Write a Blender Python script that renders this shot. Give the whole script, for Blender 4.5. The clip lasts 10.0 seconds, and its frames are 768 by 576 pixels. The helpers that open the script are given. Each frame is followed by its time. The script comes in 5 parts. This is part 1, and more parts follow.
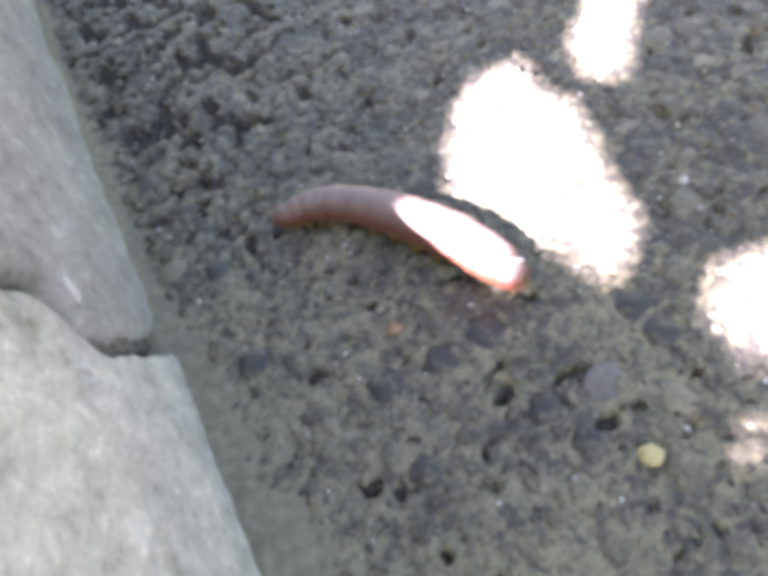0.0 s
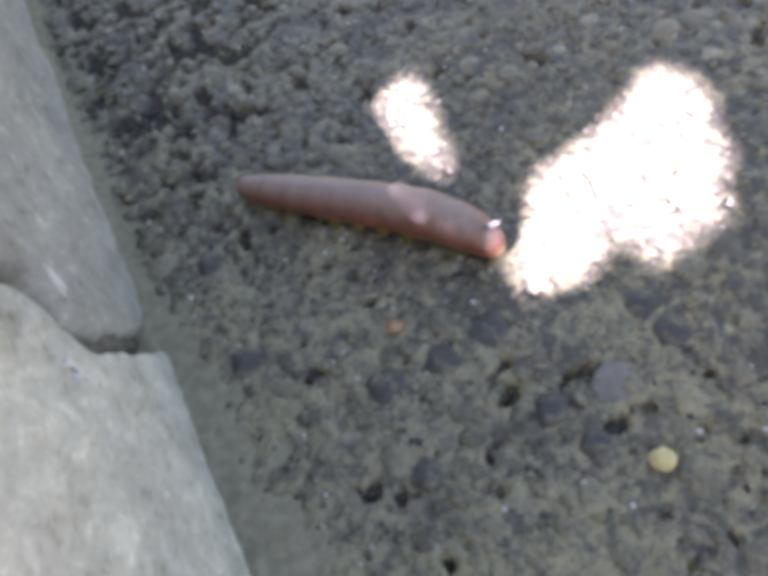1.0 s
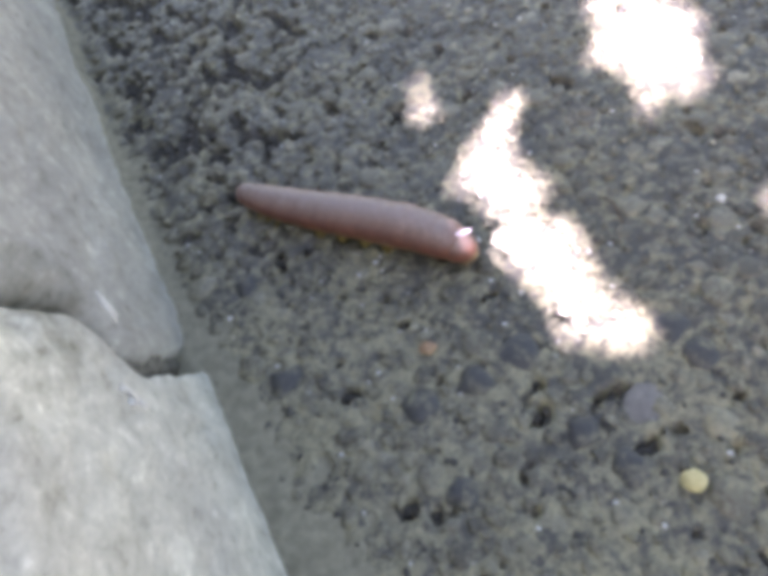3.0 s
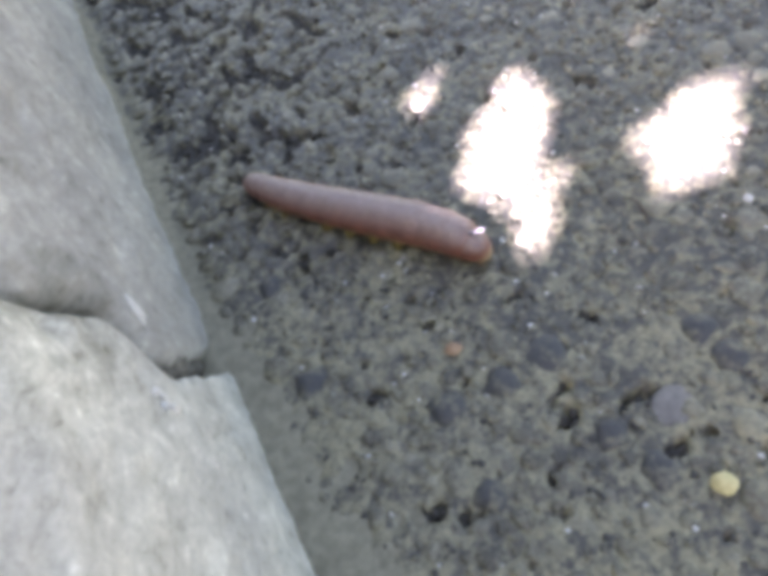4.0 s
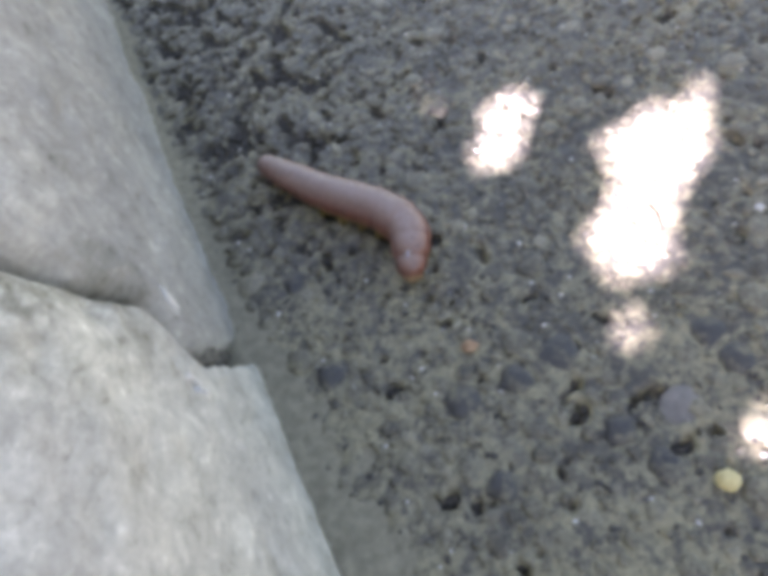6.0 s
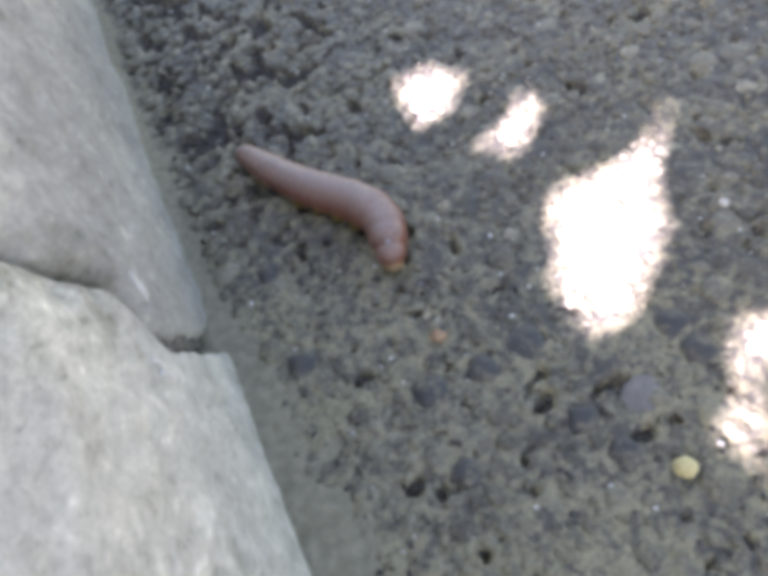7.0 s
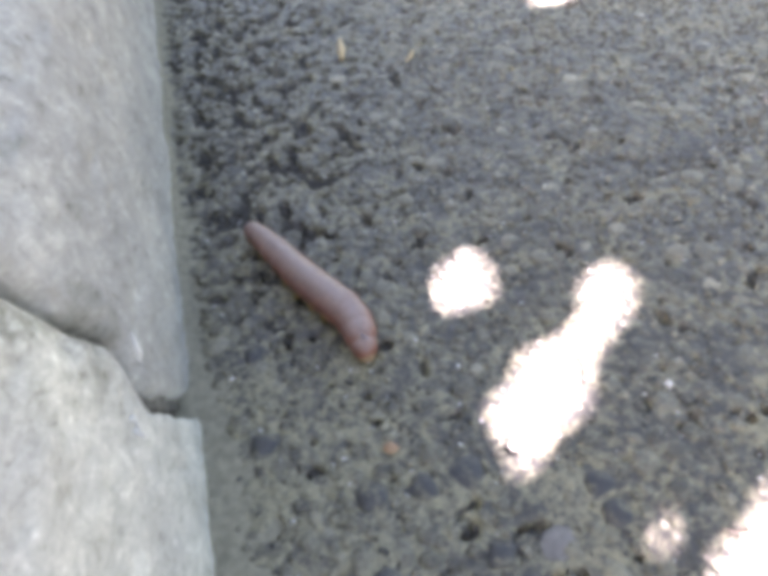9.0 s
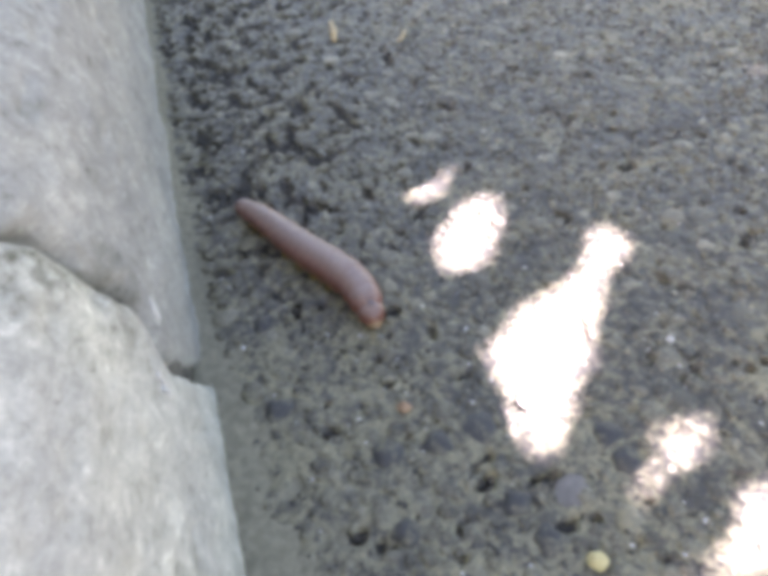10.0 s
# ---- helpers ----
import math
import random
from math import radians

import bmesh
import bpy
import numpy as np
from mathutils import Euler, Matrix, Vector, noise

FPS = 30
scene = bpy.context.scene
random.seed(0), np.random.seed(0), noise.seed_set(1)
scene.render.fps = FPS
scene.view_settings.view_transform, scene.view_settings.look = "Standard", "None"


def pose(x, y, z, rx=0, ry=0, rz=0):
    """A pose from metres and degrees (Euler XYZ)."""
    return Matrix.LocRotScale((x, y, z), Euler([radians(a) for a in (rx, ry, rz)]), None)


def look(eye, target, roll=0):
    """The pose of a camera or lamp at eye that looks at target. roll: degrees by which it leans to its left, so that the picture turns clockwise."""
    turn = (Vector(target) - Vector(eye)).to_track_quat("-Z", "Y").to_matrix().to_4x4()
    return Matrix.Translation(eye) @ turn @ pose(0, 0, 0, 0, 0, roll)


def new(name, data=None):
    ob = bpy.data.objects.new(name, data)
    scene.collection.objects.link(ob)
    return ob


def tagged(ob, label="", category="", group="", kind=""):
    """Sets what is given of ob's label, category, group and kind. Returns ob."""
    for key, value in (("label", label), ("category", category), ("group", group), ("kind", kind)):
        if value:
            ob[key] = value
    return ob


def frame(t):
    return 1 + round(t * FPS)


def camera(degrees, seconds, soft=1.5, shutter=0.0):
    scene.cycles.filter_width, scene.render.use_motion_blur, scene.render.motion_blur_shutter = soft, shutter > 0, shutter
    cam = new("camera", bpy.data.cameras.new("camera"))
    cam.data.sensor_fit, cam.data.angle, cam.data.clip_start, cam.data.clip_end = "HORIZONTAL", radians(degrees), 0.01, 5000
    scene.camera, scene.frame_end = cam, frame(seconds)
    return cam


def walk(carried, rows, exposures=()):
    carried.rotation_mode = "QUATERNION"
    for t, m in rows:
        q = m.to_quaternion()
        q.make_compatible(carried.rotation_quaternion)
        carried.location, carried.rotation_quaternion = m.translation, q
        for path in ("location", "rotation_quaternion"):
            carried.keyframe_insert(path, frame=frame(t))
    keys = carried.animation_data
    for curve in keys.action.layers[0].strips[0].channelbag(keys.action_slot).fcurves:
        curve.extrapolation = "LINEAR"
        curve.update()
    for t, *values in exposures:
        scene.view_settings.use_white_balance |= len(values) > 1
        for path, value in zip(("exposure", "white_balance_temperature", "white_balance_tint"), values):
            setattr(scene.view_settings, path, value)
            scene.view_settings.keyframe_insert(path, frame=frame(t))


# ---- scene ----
cam = camera(58.0, 10.0, soft=6.6)
PATH = [
    (0, (0.04428, -0.13368, 0.14815), (0.06134, -0.01873, -0.01463), -23.70),
    (0.5, (0.04231, -0.12999, 0.14077), (0.05661, -0.01660, -0.02335), -24.48),
    (1, (0.04246, -0.12966, 0.14282), (0.06179, -0.01586, -0.02050), -22.33),
    (1.5, (0.03821, -0.13257, 0.14980), (0.05228, -0.01558, -0.01181), -24.66),
    (2, (0.03923, -0.12659, 0.15105), (0.05165, -0.01097, -0.01168), -25.20),
    (2.2, (0.04095, -0.12718, 0.15143), (0.05529, -0.00961, -0.00972), -24.42),
    (3.3, (0.04043, -0.12814, 0.15018), (0.05622, -0.01074, -0.01097), -24.25),
    (3.5, (0.03929, -0.12804, 0.15242), (0.05345, -0.00937, -0.00794), -24.89),
    (4, (0.03803, -0.12555, 0.15208), (0.05076, -0.00773, -0.00903), -25.48),
    (4.5, (0.03759, -0.12764, 0.15506), (0.04790, -0.00906, -0.00567), -26.11),
    (5, (0.03576, -0.12962, 0.15811), (0.04496, -0.00907, -0.00121), -25.87),
    (5.5, (0.03522, -0.12888, 0.15844), (0.04364, -0.00827, -0.00088), -26.10),
    (7, (0.03920, -0.13577, 0.15640), (0.05071, -0.01637, -0.00363), -24.05),
    (7.5, (0.03984, -0.13627, 0.15931), (0.05300, -0.01478, 0.00099), -23.41),
    (8, (0.04256, -0.13373, 0.16083), (0.05738, -0.01085, 0.00373), -22.18),
    (8.5, (0.04539, -0.13532, 0.16924), (0.06095, -0.00593, 0.01753), -17.63),
    (9, (0.04580, -0.14444, 0.17603), (0.06655, -0.00873, 0.03060), -9.09),
    (9.5, (0.04463, -0.15361, 0.17932), (0.06895, -0.01551, 0.03671), -7.45),
    (10, (0.03380, -0.15174, 0.17348), (0.06012, -0.01817, 0.02697), -8.54),
]
STOPS = ((0, 3.77), (0.5, 3.72), (1, 3.46), (1.5, 3.54), (2, 3.62), (2.2, 3.72), (3.3, 3.72), (3.5, 3.70), (4, 3.79), (4.5, 3.79), (5, 3.62), (5.5, 3.62), (7, 3.72), (7.5, 3.94), (8, 3.96), (8.5, 3.91), (9, 3.91), (9.5, 3.91), (10, 3.83))
walk(cam, [(t, look(eye, target, roll)) for t, eye, target, roll in PATH], STOPS)

# ---- light: open blue sky, low warm sun from behind the kerb ----
SUN_RUN = Vector((0.95, 0.42, -1.0))          # metres east and north that the light runs per metre of fall
scene.view_settings.use_white_balance = True
scene.view_settings.white_balance_temperature = 8230
scene.view_settings.white_balance_tint = 20.5
world = bpy.data.worlds.new("sky")
scene.world = world
world.use_nodes = True
nt = world.node_tree
nt.nodes.clear()
sky = nt.nodes.new("ShaderNodeTexSky")
sky.sky_type = "NISHITA"
sky.sun_disc = False
sky.dust_density = 1.2
sky.ozone_density = 0.6
sky.sun_elevation = math.atan2(1.0, math.hypot(SUN_RUN.x, SUN_RUN.y))
sky.sun_rotation = math.atan2(-SUN_RUN.x, -SUN_RUN.y)
bg = nt.nodes.new("ShaderNodeBackground")
bg.inputs["Strength"].default_value = 0.045
wo = nt.nodes.new("ShaderNodeOutputWorld")
nt.links.new(sky.outputs[0], bg.inputs["Color"])
nt.links.new(bg.outputs[0], wo.inputs["Surface"])
sun_data = bpy.data.lights.new("sun", "SUN")
sun_data.energy, sun_data.angle, sun_data.color = 5.0, radians(0.53), (1.18, 1.19, 1.74)
sun = new("sun", sun_data)
sun.matrix_world = Matrix.Translation((-1, -2, 3)) @ SUN_RUN.to_track_quat("-Z", "Y").to_matrix().to_4x4()


# ---- helpers ----
def part(name, bm, material, parent, label="", smooth=True):
    """Link a bmesh as one mesh object under a thing or a part."""
    me = bpy.data.meshes.new(name)
    bm.to_mesh(me)
    bm.free()
    return part_of(name, me, material, parent, label, smooth)


def part_of(name, me, material, parent, label="", smooth=True):
    if not me.materials:
        me.materials.append(material)
    for p in me.polygons:
        p.use_smooth = smooth
    ob = new(name, me)
    ob.parent = parent
    if label:
        tagged(ob, label)
    return ob


def grid_mesh(name, pts):
    """A sheet from an array of points (rows, columns, 3)."""
    r, c = pts.shape[:2]
    k = np.arange(r * c).reshape(r, c)
    quads = np.stack([k[:-1, :-1], k[:-1, 1:], k[1:, 1:], k[1:, :-1]], -1).reshape(-1, 4)
    me = bpy.data.meshes.new(name)
    me.from_pydata(pts.reshape(-1, 3).tolist(), [], quads.tolist())
    return me


RNG = np.random.default_rng(7)
TABLE = RNG.random((256, 256))


def value_noise(x, y, size, shift=0.0):
    """Smooth noise from 0 to 1 with features of that size in metres."""
    u, v = x / size + 31.7 + shift, y / size + 57.3 + 2.3 * shift
    iu, iv = np.floor(u).astype(int), np.floor(v).astype(int)
    fu, fv = u - iu, v - iv
    fu, fv = fu * fu * (3 - 2 * fu), fv * fv * (3 - 2 * fv)
    g = lambda a, b: TABLE[a % 256, b % 256]
    return (g(iu, iv) * (1 - fu) + g(iu + 1, iv) * fu) * (1 - fv) + (g(iu, iv + 1) * (1 - fu) + g(iu + 1, iv + 1) * fu) * fv


# ---- materials ----
def material(name, rough=0.8, spec=0.5):
    m = bpy.data.materials.new(name)
    m.use_nodes = True
    b = m.node_tree.nodes["Principled BSDF"]
    b.inputs["Roughness"].default_value = rough
    b.inputs["Specular IOR Level"].default_value = spec
    return m, m.node_tree, b


def noise_node(t, scale, detail=4.0, rough=0.6, coords="Object"):
    c = t.nodes.new("ShaderNodeTexCoord")
    n = t.nodes.new("ShaderNodeTexNoise")
    n.inputs["Scale"].default_value, n.inputs["Detail"].default_value, n.inputs["Roughness"].default_value = scale, detail, rough
    t.links.new(c.outputs[coords], n.inputs["Vector"])
    return n


def ramp(t, source, stops):
    r = t.nodes.new("ShaderNodeValToRGB")
    while len(r.color_ramp.elements) < len(stops):
        r.color_ramp.elements.new(0.5)
    for e, (at, col) in zip(r.color_ramp.elements, stops):
        e.position, e.color = at, (*col, 1)
    t.links.new(source, r.inputs[0])
    return r


def mix(t, kind, fac, a, b):
    n = t.nodes.new("ShaderNodeMix")
    n.data_type, n.blend_type = "RGBA", kind
    for sock, v in ((n.inputs["Factor"], fac), (n.inputs["A"], a), (n.inputs["B"], b)):
        if isinstance(v, (int, float)):
            sock.default_value = v
        elif isinstance(v, tuple):
            sock.default_value = (*v, 1)
        else:
            t.links.new(v, sock)
    return n.outputs["Result"]


def bump(t, b, source, strength, distance):
    n = t.nodes.new("ShaderNodeBump")
    n.inputs["Strength"].default_value, n.inputs["Distance"].default_value = strength, distance
    t.links.new(source, n.inputs["Height"])
    t.links.new(n.outputs[0], b.inputs["Normal"])


def position_noise(t, scale, detail=4.0, rough=0.6, axes=None):
    """Noise by the place in the world; axes: three vectors along which the place is read instead."""
    g = t.nodes.new("ShaderNodeNewGeometry")
    n = t.nodes.new("ShaderNodeTexNoise")
    n.inputs["Scale"].default_value, n.inputs["Detail"].default_value, n.inputs["Roughness"].default_value = scale, detail, rough
    at = g.outputs["Position"]
    if axes:
        read = t.nodes.new("ShaderNodeCombineXYZ")
        for k, axis in enumerate(axes):
            dot = t.nodes.new("ShaderNodeVectorMath")
            dot.operation = "DOT_PRODUCT"
            dot.inputs[1].default_value = axis
            t.links.new(at, dot.inputs[0])
            t.links.new(dot.outputs["Value"], read.inputs[k])
        at = read.outputs[0]
    t.links.new(at, n.inputs["Vector"])
    return n.outputs["Fac"]


def dusted(t, b, base, low, high):
    """Grey-olive road dust in patches over a base colour, matt where it lies, with fine grit; it thins out away from
    the gutter and up the road, then thickens again in the distance.
    """
    fine, mid, big = position_noise(t, 900, 4, 0.7), position_noise(t, 260, 5, 0.68), position_noise(t, 24, 3, 0.5)
    dust = ramp(t, position_noise(t, 500, 3, 0.6), [(0.3, (0.192, 0.177, 0.114)), (0.7, (0.270, 0.250, 0.164))])
    drift = t.nodes.new("ShaderNodeMath")
    drift.operation = "MULTIPLY_ADD"
    t.links.new(position_noise(t, 55, 3, 0.5), drift.inputs[0])
    drift.inputs[1].default_value, drift.inputs[2].default_value = 0.45, -0.225
    sumup = t.nodes.new("ShaderNodeMath")
    t.links.new(drift.outputs[0], sumup.inputs[0])
    broken = t.nodes.new("ShaderNodeMath")
    broken.operation = "MULTIPLY_ADD"
    t.links.new(position_noise(t, 620, 4, 0.7), broken.inputs[0])
    broken.inputs[1].default_value = 0.6
    offset = t.nodes.new("ShaderNodeMath")
    offset.operation = "SUBTRACT"
    t.links.new(mid, offset.inputs[0])
    offset.inputs[1].default_value = 0.3
    t.links.new(offset.outputs[0], broken.inputs[2])
    t.links.new(broken.outputs[0], sumup.inputs[1])
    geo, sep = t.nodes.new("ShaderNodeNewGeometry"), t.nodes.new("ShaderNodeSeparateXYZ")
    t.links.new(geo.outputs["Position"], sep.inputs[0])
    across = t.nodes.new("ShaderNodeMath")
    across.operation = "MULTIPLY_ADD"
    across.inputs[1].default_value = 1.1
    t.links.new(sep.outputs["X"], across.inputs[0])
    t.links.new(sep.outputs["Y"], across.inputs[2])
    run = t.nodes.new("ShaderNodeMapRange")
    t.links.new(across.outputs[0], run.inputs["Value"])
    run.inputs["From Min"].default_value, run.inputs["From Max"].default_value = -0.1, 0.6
    # The last stop's brighter dust stands in for sheen far up the road.
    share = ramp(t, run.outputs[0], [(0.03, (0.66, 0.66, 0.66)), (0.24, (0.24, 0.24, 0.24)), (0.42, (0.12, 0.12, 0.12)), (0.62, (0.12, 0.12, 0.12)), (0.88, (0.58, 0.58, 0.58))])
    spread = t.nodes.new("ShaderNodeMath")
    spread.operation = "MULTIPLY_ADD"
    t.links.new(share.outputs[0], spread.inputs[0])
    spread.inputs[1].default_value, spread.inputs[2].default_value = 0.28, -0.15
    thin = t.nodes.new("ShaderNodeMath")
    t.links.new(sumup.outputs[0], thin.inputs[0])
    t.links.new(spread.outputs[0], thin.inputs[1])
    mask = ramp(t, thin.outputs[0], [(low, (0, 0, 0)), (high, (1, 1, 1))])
    matt = t.nodes.new("ShaderNodeMapRange")
    t.links.new(mask.outputs[0], matt.inputs["Value"])
    matt.inputs["To Min"].default_value, matt.inputs["To Max"].default_value = b.inputs["Roughness"].default_value, 0.45
    t.links.new(matt.outputs[0], b.inputs["Roughness"])
    grit = ramp(t, fine, [(0.30, (0.72, 0.72, 0.73)), (0.5, (1, 1, 1)), (0.72, (1.28, 1.28, 1.26))])
    tone = ramp(t, big, [(0.35, (0.92, 0.93, 0.95)), (0.65, (1.07, 1.07, 1.03))])
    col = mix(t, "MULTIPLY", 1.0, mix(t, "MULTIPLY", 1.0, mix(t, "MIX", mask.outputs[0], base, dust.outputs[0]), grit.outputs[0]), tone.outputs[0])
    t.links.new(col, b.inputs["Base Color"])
    bump(t, b, mix(t, "MIX", 0.5, fine, mid), 0.5, 0.0009)


def asphalt_material():
    m, t, b = material("asphalt_binder", 0.32, 0.5)
    dusted(t, b, (0.062, 0.059, 0.050), 0.35, 0.56)
    return m


def stone_material():
    m, t, b = material("aggregate_stone", 0.26, 0.5)
    info = t.nodes.new("ShaderNodeObjectInfo")
    geo = t.nodes.new("ShaderNodeNewGeometry")
    add = t.nodes.new("ShaderNodeMath")
    add.operation = "ADD"
    t.links.new(info.outputs["Random"], add.inputs[0])
    t.links.new(geo.outputs["Random Per Island"], add.inputs[1])
    wrap = t.nodes.new("ShaderNodeMath")
    wrap.operation = "FRACT"
    t.links.new(add.outputs[0], wrap.inputs[0])
    base = ramp(t, wrap.outputs[0], [(0.0, (0.066, 0.061, 0.046)), (0.4, (0.102, 0.095, 0.070)), (0.75, (0.137, 0.128, 0.094)), (0.95, (0.180, 0.168, 0.125)), (1.0, (0.250, 0.234, 0.178))])
    dusted(t, b, base.outputs[0], 0.43, 0.70)
    return m


LAID = ((1, 0, 0), (0, -0.68, 0.34), (0, 0.54, 1.08))      # the concrete's grain runs slanting along the kerb


def concrete_material(name, light, dark):
    m, t, b = material(name, 0.85, 0.35)
    fine, grain, mid, big = position_noise(t, 650, 4, 0.7, LAID), position_noise(t, 260, 4, 0.65, LAID), position_noise(t, 75, 4, 0.6, LAID), position_noise(t, 26, 3, 0.5)
    base = ramp(t, big, [(0.35, dark), (0.65, light)])
    blot = ramp(t, mid, [(0.30, (0.70, 0.71, 0.68)), (0.42, (0.93, 0.93, 0.925)), (0.55, (1.03, 1.03, 1.02)), (0.70, (1.22, 1.22, 1.20))])
    pits = ramp(t, grain, [(0.30, (0.62, 0.62, 0.59)), (0.40, (0.92, 0.92, 0.91)), (0.52, (1, 1, 1)), (0.62, (1.14, 1.14, 1.13)), (0.70, (1.40, 1.40, 1.41))])
    grit = ramp(t, fine, [(0.28, (0.82, 0.82, 0.81)), (0.5, (1, 1, 1)), (0.75, (1.1, 1.1, 1.1))])
    col = mix(t, "MULTIPLY", 1.0, mix(t, "MULTIPLY", 1.0, mix(t, "MULTIPLY", 1.0, base.outputs[0], blot.outputs[0]), pits.outputs[0]), grit.outputs[0])
    # Olive staining above the slanting crack, and a weaker darkening for 3 cm below it.
    geo, sep = t.nodes.new("ShaderNodeNewGeometry"), t.nodes.new("ShaderNodeSeparateXYZ")
    t.links.new(geo.outputs["Position"], sep.inputs[0])

    def sum_of(a, ka, b, kb, c):
        n, k = t.nodes.new("ShaderNodeMath"), t.nodes.new("ShaderNodeMath")
        n.operation = k.operation = "MULTIPLY_ADD"
        t.links.new(a, n.inputs[0])
        n.inputs[1].default_value, n.inputs[2].default_value = ka, c
        t.links.new(b, k.inputs[0])
        k.inputs[1].default_value = kb
        t.links.new(n.outputs[0], k.inputs[2])
        return k.outputs[0]

    off = sum_of(sep.outputs["Y"], 100, sep.outputs["Z"], 66, 100 * 0.0262 - 66 * 0.058)
    ragged = sum_of(off, 1.0, mid, -1.6, 0.8)
    band = ramp(t, sum_of(ragged, 0.125, ragged, 0.0, 0.45), [(0.05, (0, 0, 0)), (0.26, (0.34, 0.34, 0.34)), (0.39, (0.38, 0.38, 0.38)), (0.45, (1, 1, 1)), (0.48, (0.85, 0.85, 0.85)), (0.56, (0, 0, 0))])
    high = ramp(t, sum_of(sep.outputs["Z"], 10, big, 0.0, -0.35), [(0.10, (0, 0, 0)), (0.24, (1, 1, 1))])
    flaky = ramp(t, grain, [(0.36, (1, 1, 1)), (0.60, (0.3, 0.3, 0.3))])
    darkened = mix(t, "MULTIPLY", 1.0, mix(t, "MULTIPLY", 1.0, band.outputs[0], high.outputs[0]), flaky.outputs[0])
    col = mix(t, "MIX", darkened, col, mix(t, "MULTIPLY", 1.0, col, (0.38, 0.385, 0.32)))
    t.links.new(col, b.inputs["Base Color"])
    bump(t, b, grain, 0.6, 0.0008)
    return m


def mottled(name, dark, light, scale, rough=0.7, spec=0.5, relief=0.0003):
    m, t, b = material(name, rough, spec)
    n = noise_node(t, scale, 4, 0.6)
    t.links.new(ramp(t, n.outputs["Fac"], [(0.3, dark), (0.7, light)]).outputs[0], b.inputs["Base Color"])
    bump(t, b, n.outputs["Fac"], 0.4, relief)
    return m


def skin_material():
    """Dusky mauve back with sky sheen painted into its pale top, reddish flanks, yellowish belly."""
    m, t, b = material("caterpillar_skin", 0.34, 0.6)
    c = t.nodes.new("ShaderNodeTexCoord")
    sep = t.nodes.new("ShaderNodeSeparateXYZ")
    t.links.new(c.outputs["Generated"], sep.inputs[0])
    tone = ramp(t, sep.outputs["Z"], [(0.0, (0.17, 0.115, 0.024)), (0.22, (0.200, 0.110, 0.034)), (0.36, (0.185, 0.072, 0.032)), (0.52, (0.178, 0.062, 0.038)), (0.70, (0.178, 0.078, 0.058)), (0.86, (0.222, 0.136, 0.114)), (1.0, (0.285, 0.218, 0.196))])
    n = noise_node(t, 900, 4, 0.6)
    spots = ramp(t, n.outputs["Fac"], [(0.3, (0.75, 0.72, 0.7)), (0.7, (1.15, 1.15, 1.15))])
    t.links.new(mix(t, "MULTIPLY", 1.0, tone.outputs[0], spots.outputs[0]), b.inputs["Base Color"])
    b.inputs["Subsurface Weight"].default_value = 0.06
    b.inputs["Subsurface Radius"].default_value = (0.0015, 0.0006, 0.0004)
    b.inputs["Subsurface Scale"].default_value = 1.0
    bump(t, b, n.outputs["Fac"], 0.35, 0.0003)
    return m


def plain_dusted(name, base, low, high, rough=0.7, spec=0.5):
    m, t, b = material(name, rough, spec)
    dusted(t, b, base, low, high)
    return m


ASPHALT, STONE, CONCRETE = asphalt_material(), stone_material(), concrete_material("kerb_concrete", (0.452, 0.458, 0.412), (0.365, 0.370, 0.346))
# Upper kerb's darker copy: greyer concrete plus the dimmer light there, in its colour.
GREY_CONCRETE = concrete_material("weathered_shaded_concrete", (0.332, 0.337, 0.313), (0.272, 0.277, 0.265))
DARK_STONE = plain_dusted("dark_blue_stone", (0.048, 0.048, 0.048), 0.46, 0.78, 0.30, 0.45)
DUST = mottled("kerb_dust", (0.164, 0.154, 0.112), (0.27, 0.254, 0.188), 330, 0.9, 0.3, 0.0006)
SKIN = skin_material()
PALE = mottled("pale_skin", (0.22, 0.135, 0.075), (0.31, 0.21, 0.12), 400, 0.5)
LEAF = mottled("green_leaf", (0.035, 0.075, 0.02), (0.07, 0.13, 0.035), 60, 0.5)
BARK = mottled("bark", (0.07, 0.05, 0.035), (0.16, 0.12, 0.09), 90, 0.9)
SOIL = mottled("soil", (0.05, 0.04, 0.03), (0.12, 0.095, 0.07), 40, 0.95)
MORTAR = mottled("crack_filling", (0.045, 0.044, 0.037), (0.19, 0.186, 0.165), 260, 0.95, 0.3, 0.001)
# Dark road grit; inside the voids it also stands in for shade.
GRAIN = mottled("dark_grain", (0.030, 0.028, 0.025), (0.062, 0.059, 0.052), 500, 0.6)
LEG = mottled("leg_skin", (0.10, 0.070, 0.017), (0.17, 0.118, 0.034), 400, 0.5)
HORN = mottled("horn_skin", (0.22, 0.20, 0.23), (0.34, 0.31, 0.33), 400, 0.5)
STRAW = mottled("dry_straw", (0.36, 0.25, 0.11), (0.65, 0.54, 0.36), 300, 0.8)
YELLOW = mottled("yellow_stone", (0.42, 0.36, 0.17), (0.62, 0.55, 0.30), 500, 0.7)
RUST = mottled("orange_stone", (0.24, 0.14, 0.08), (0.36, 0.24, 0.15), 500, 0.7)
CHIP = mottled("broken_concrete", (0.44, 0.445, 0.42), (0.58, 0.58, 0.55), 300, 0.9)
WHITE = mottled("white_quartz", (0.35, 0.35, 0.33), (0.6, 0.6, 0.58), 500, 0.5)


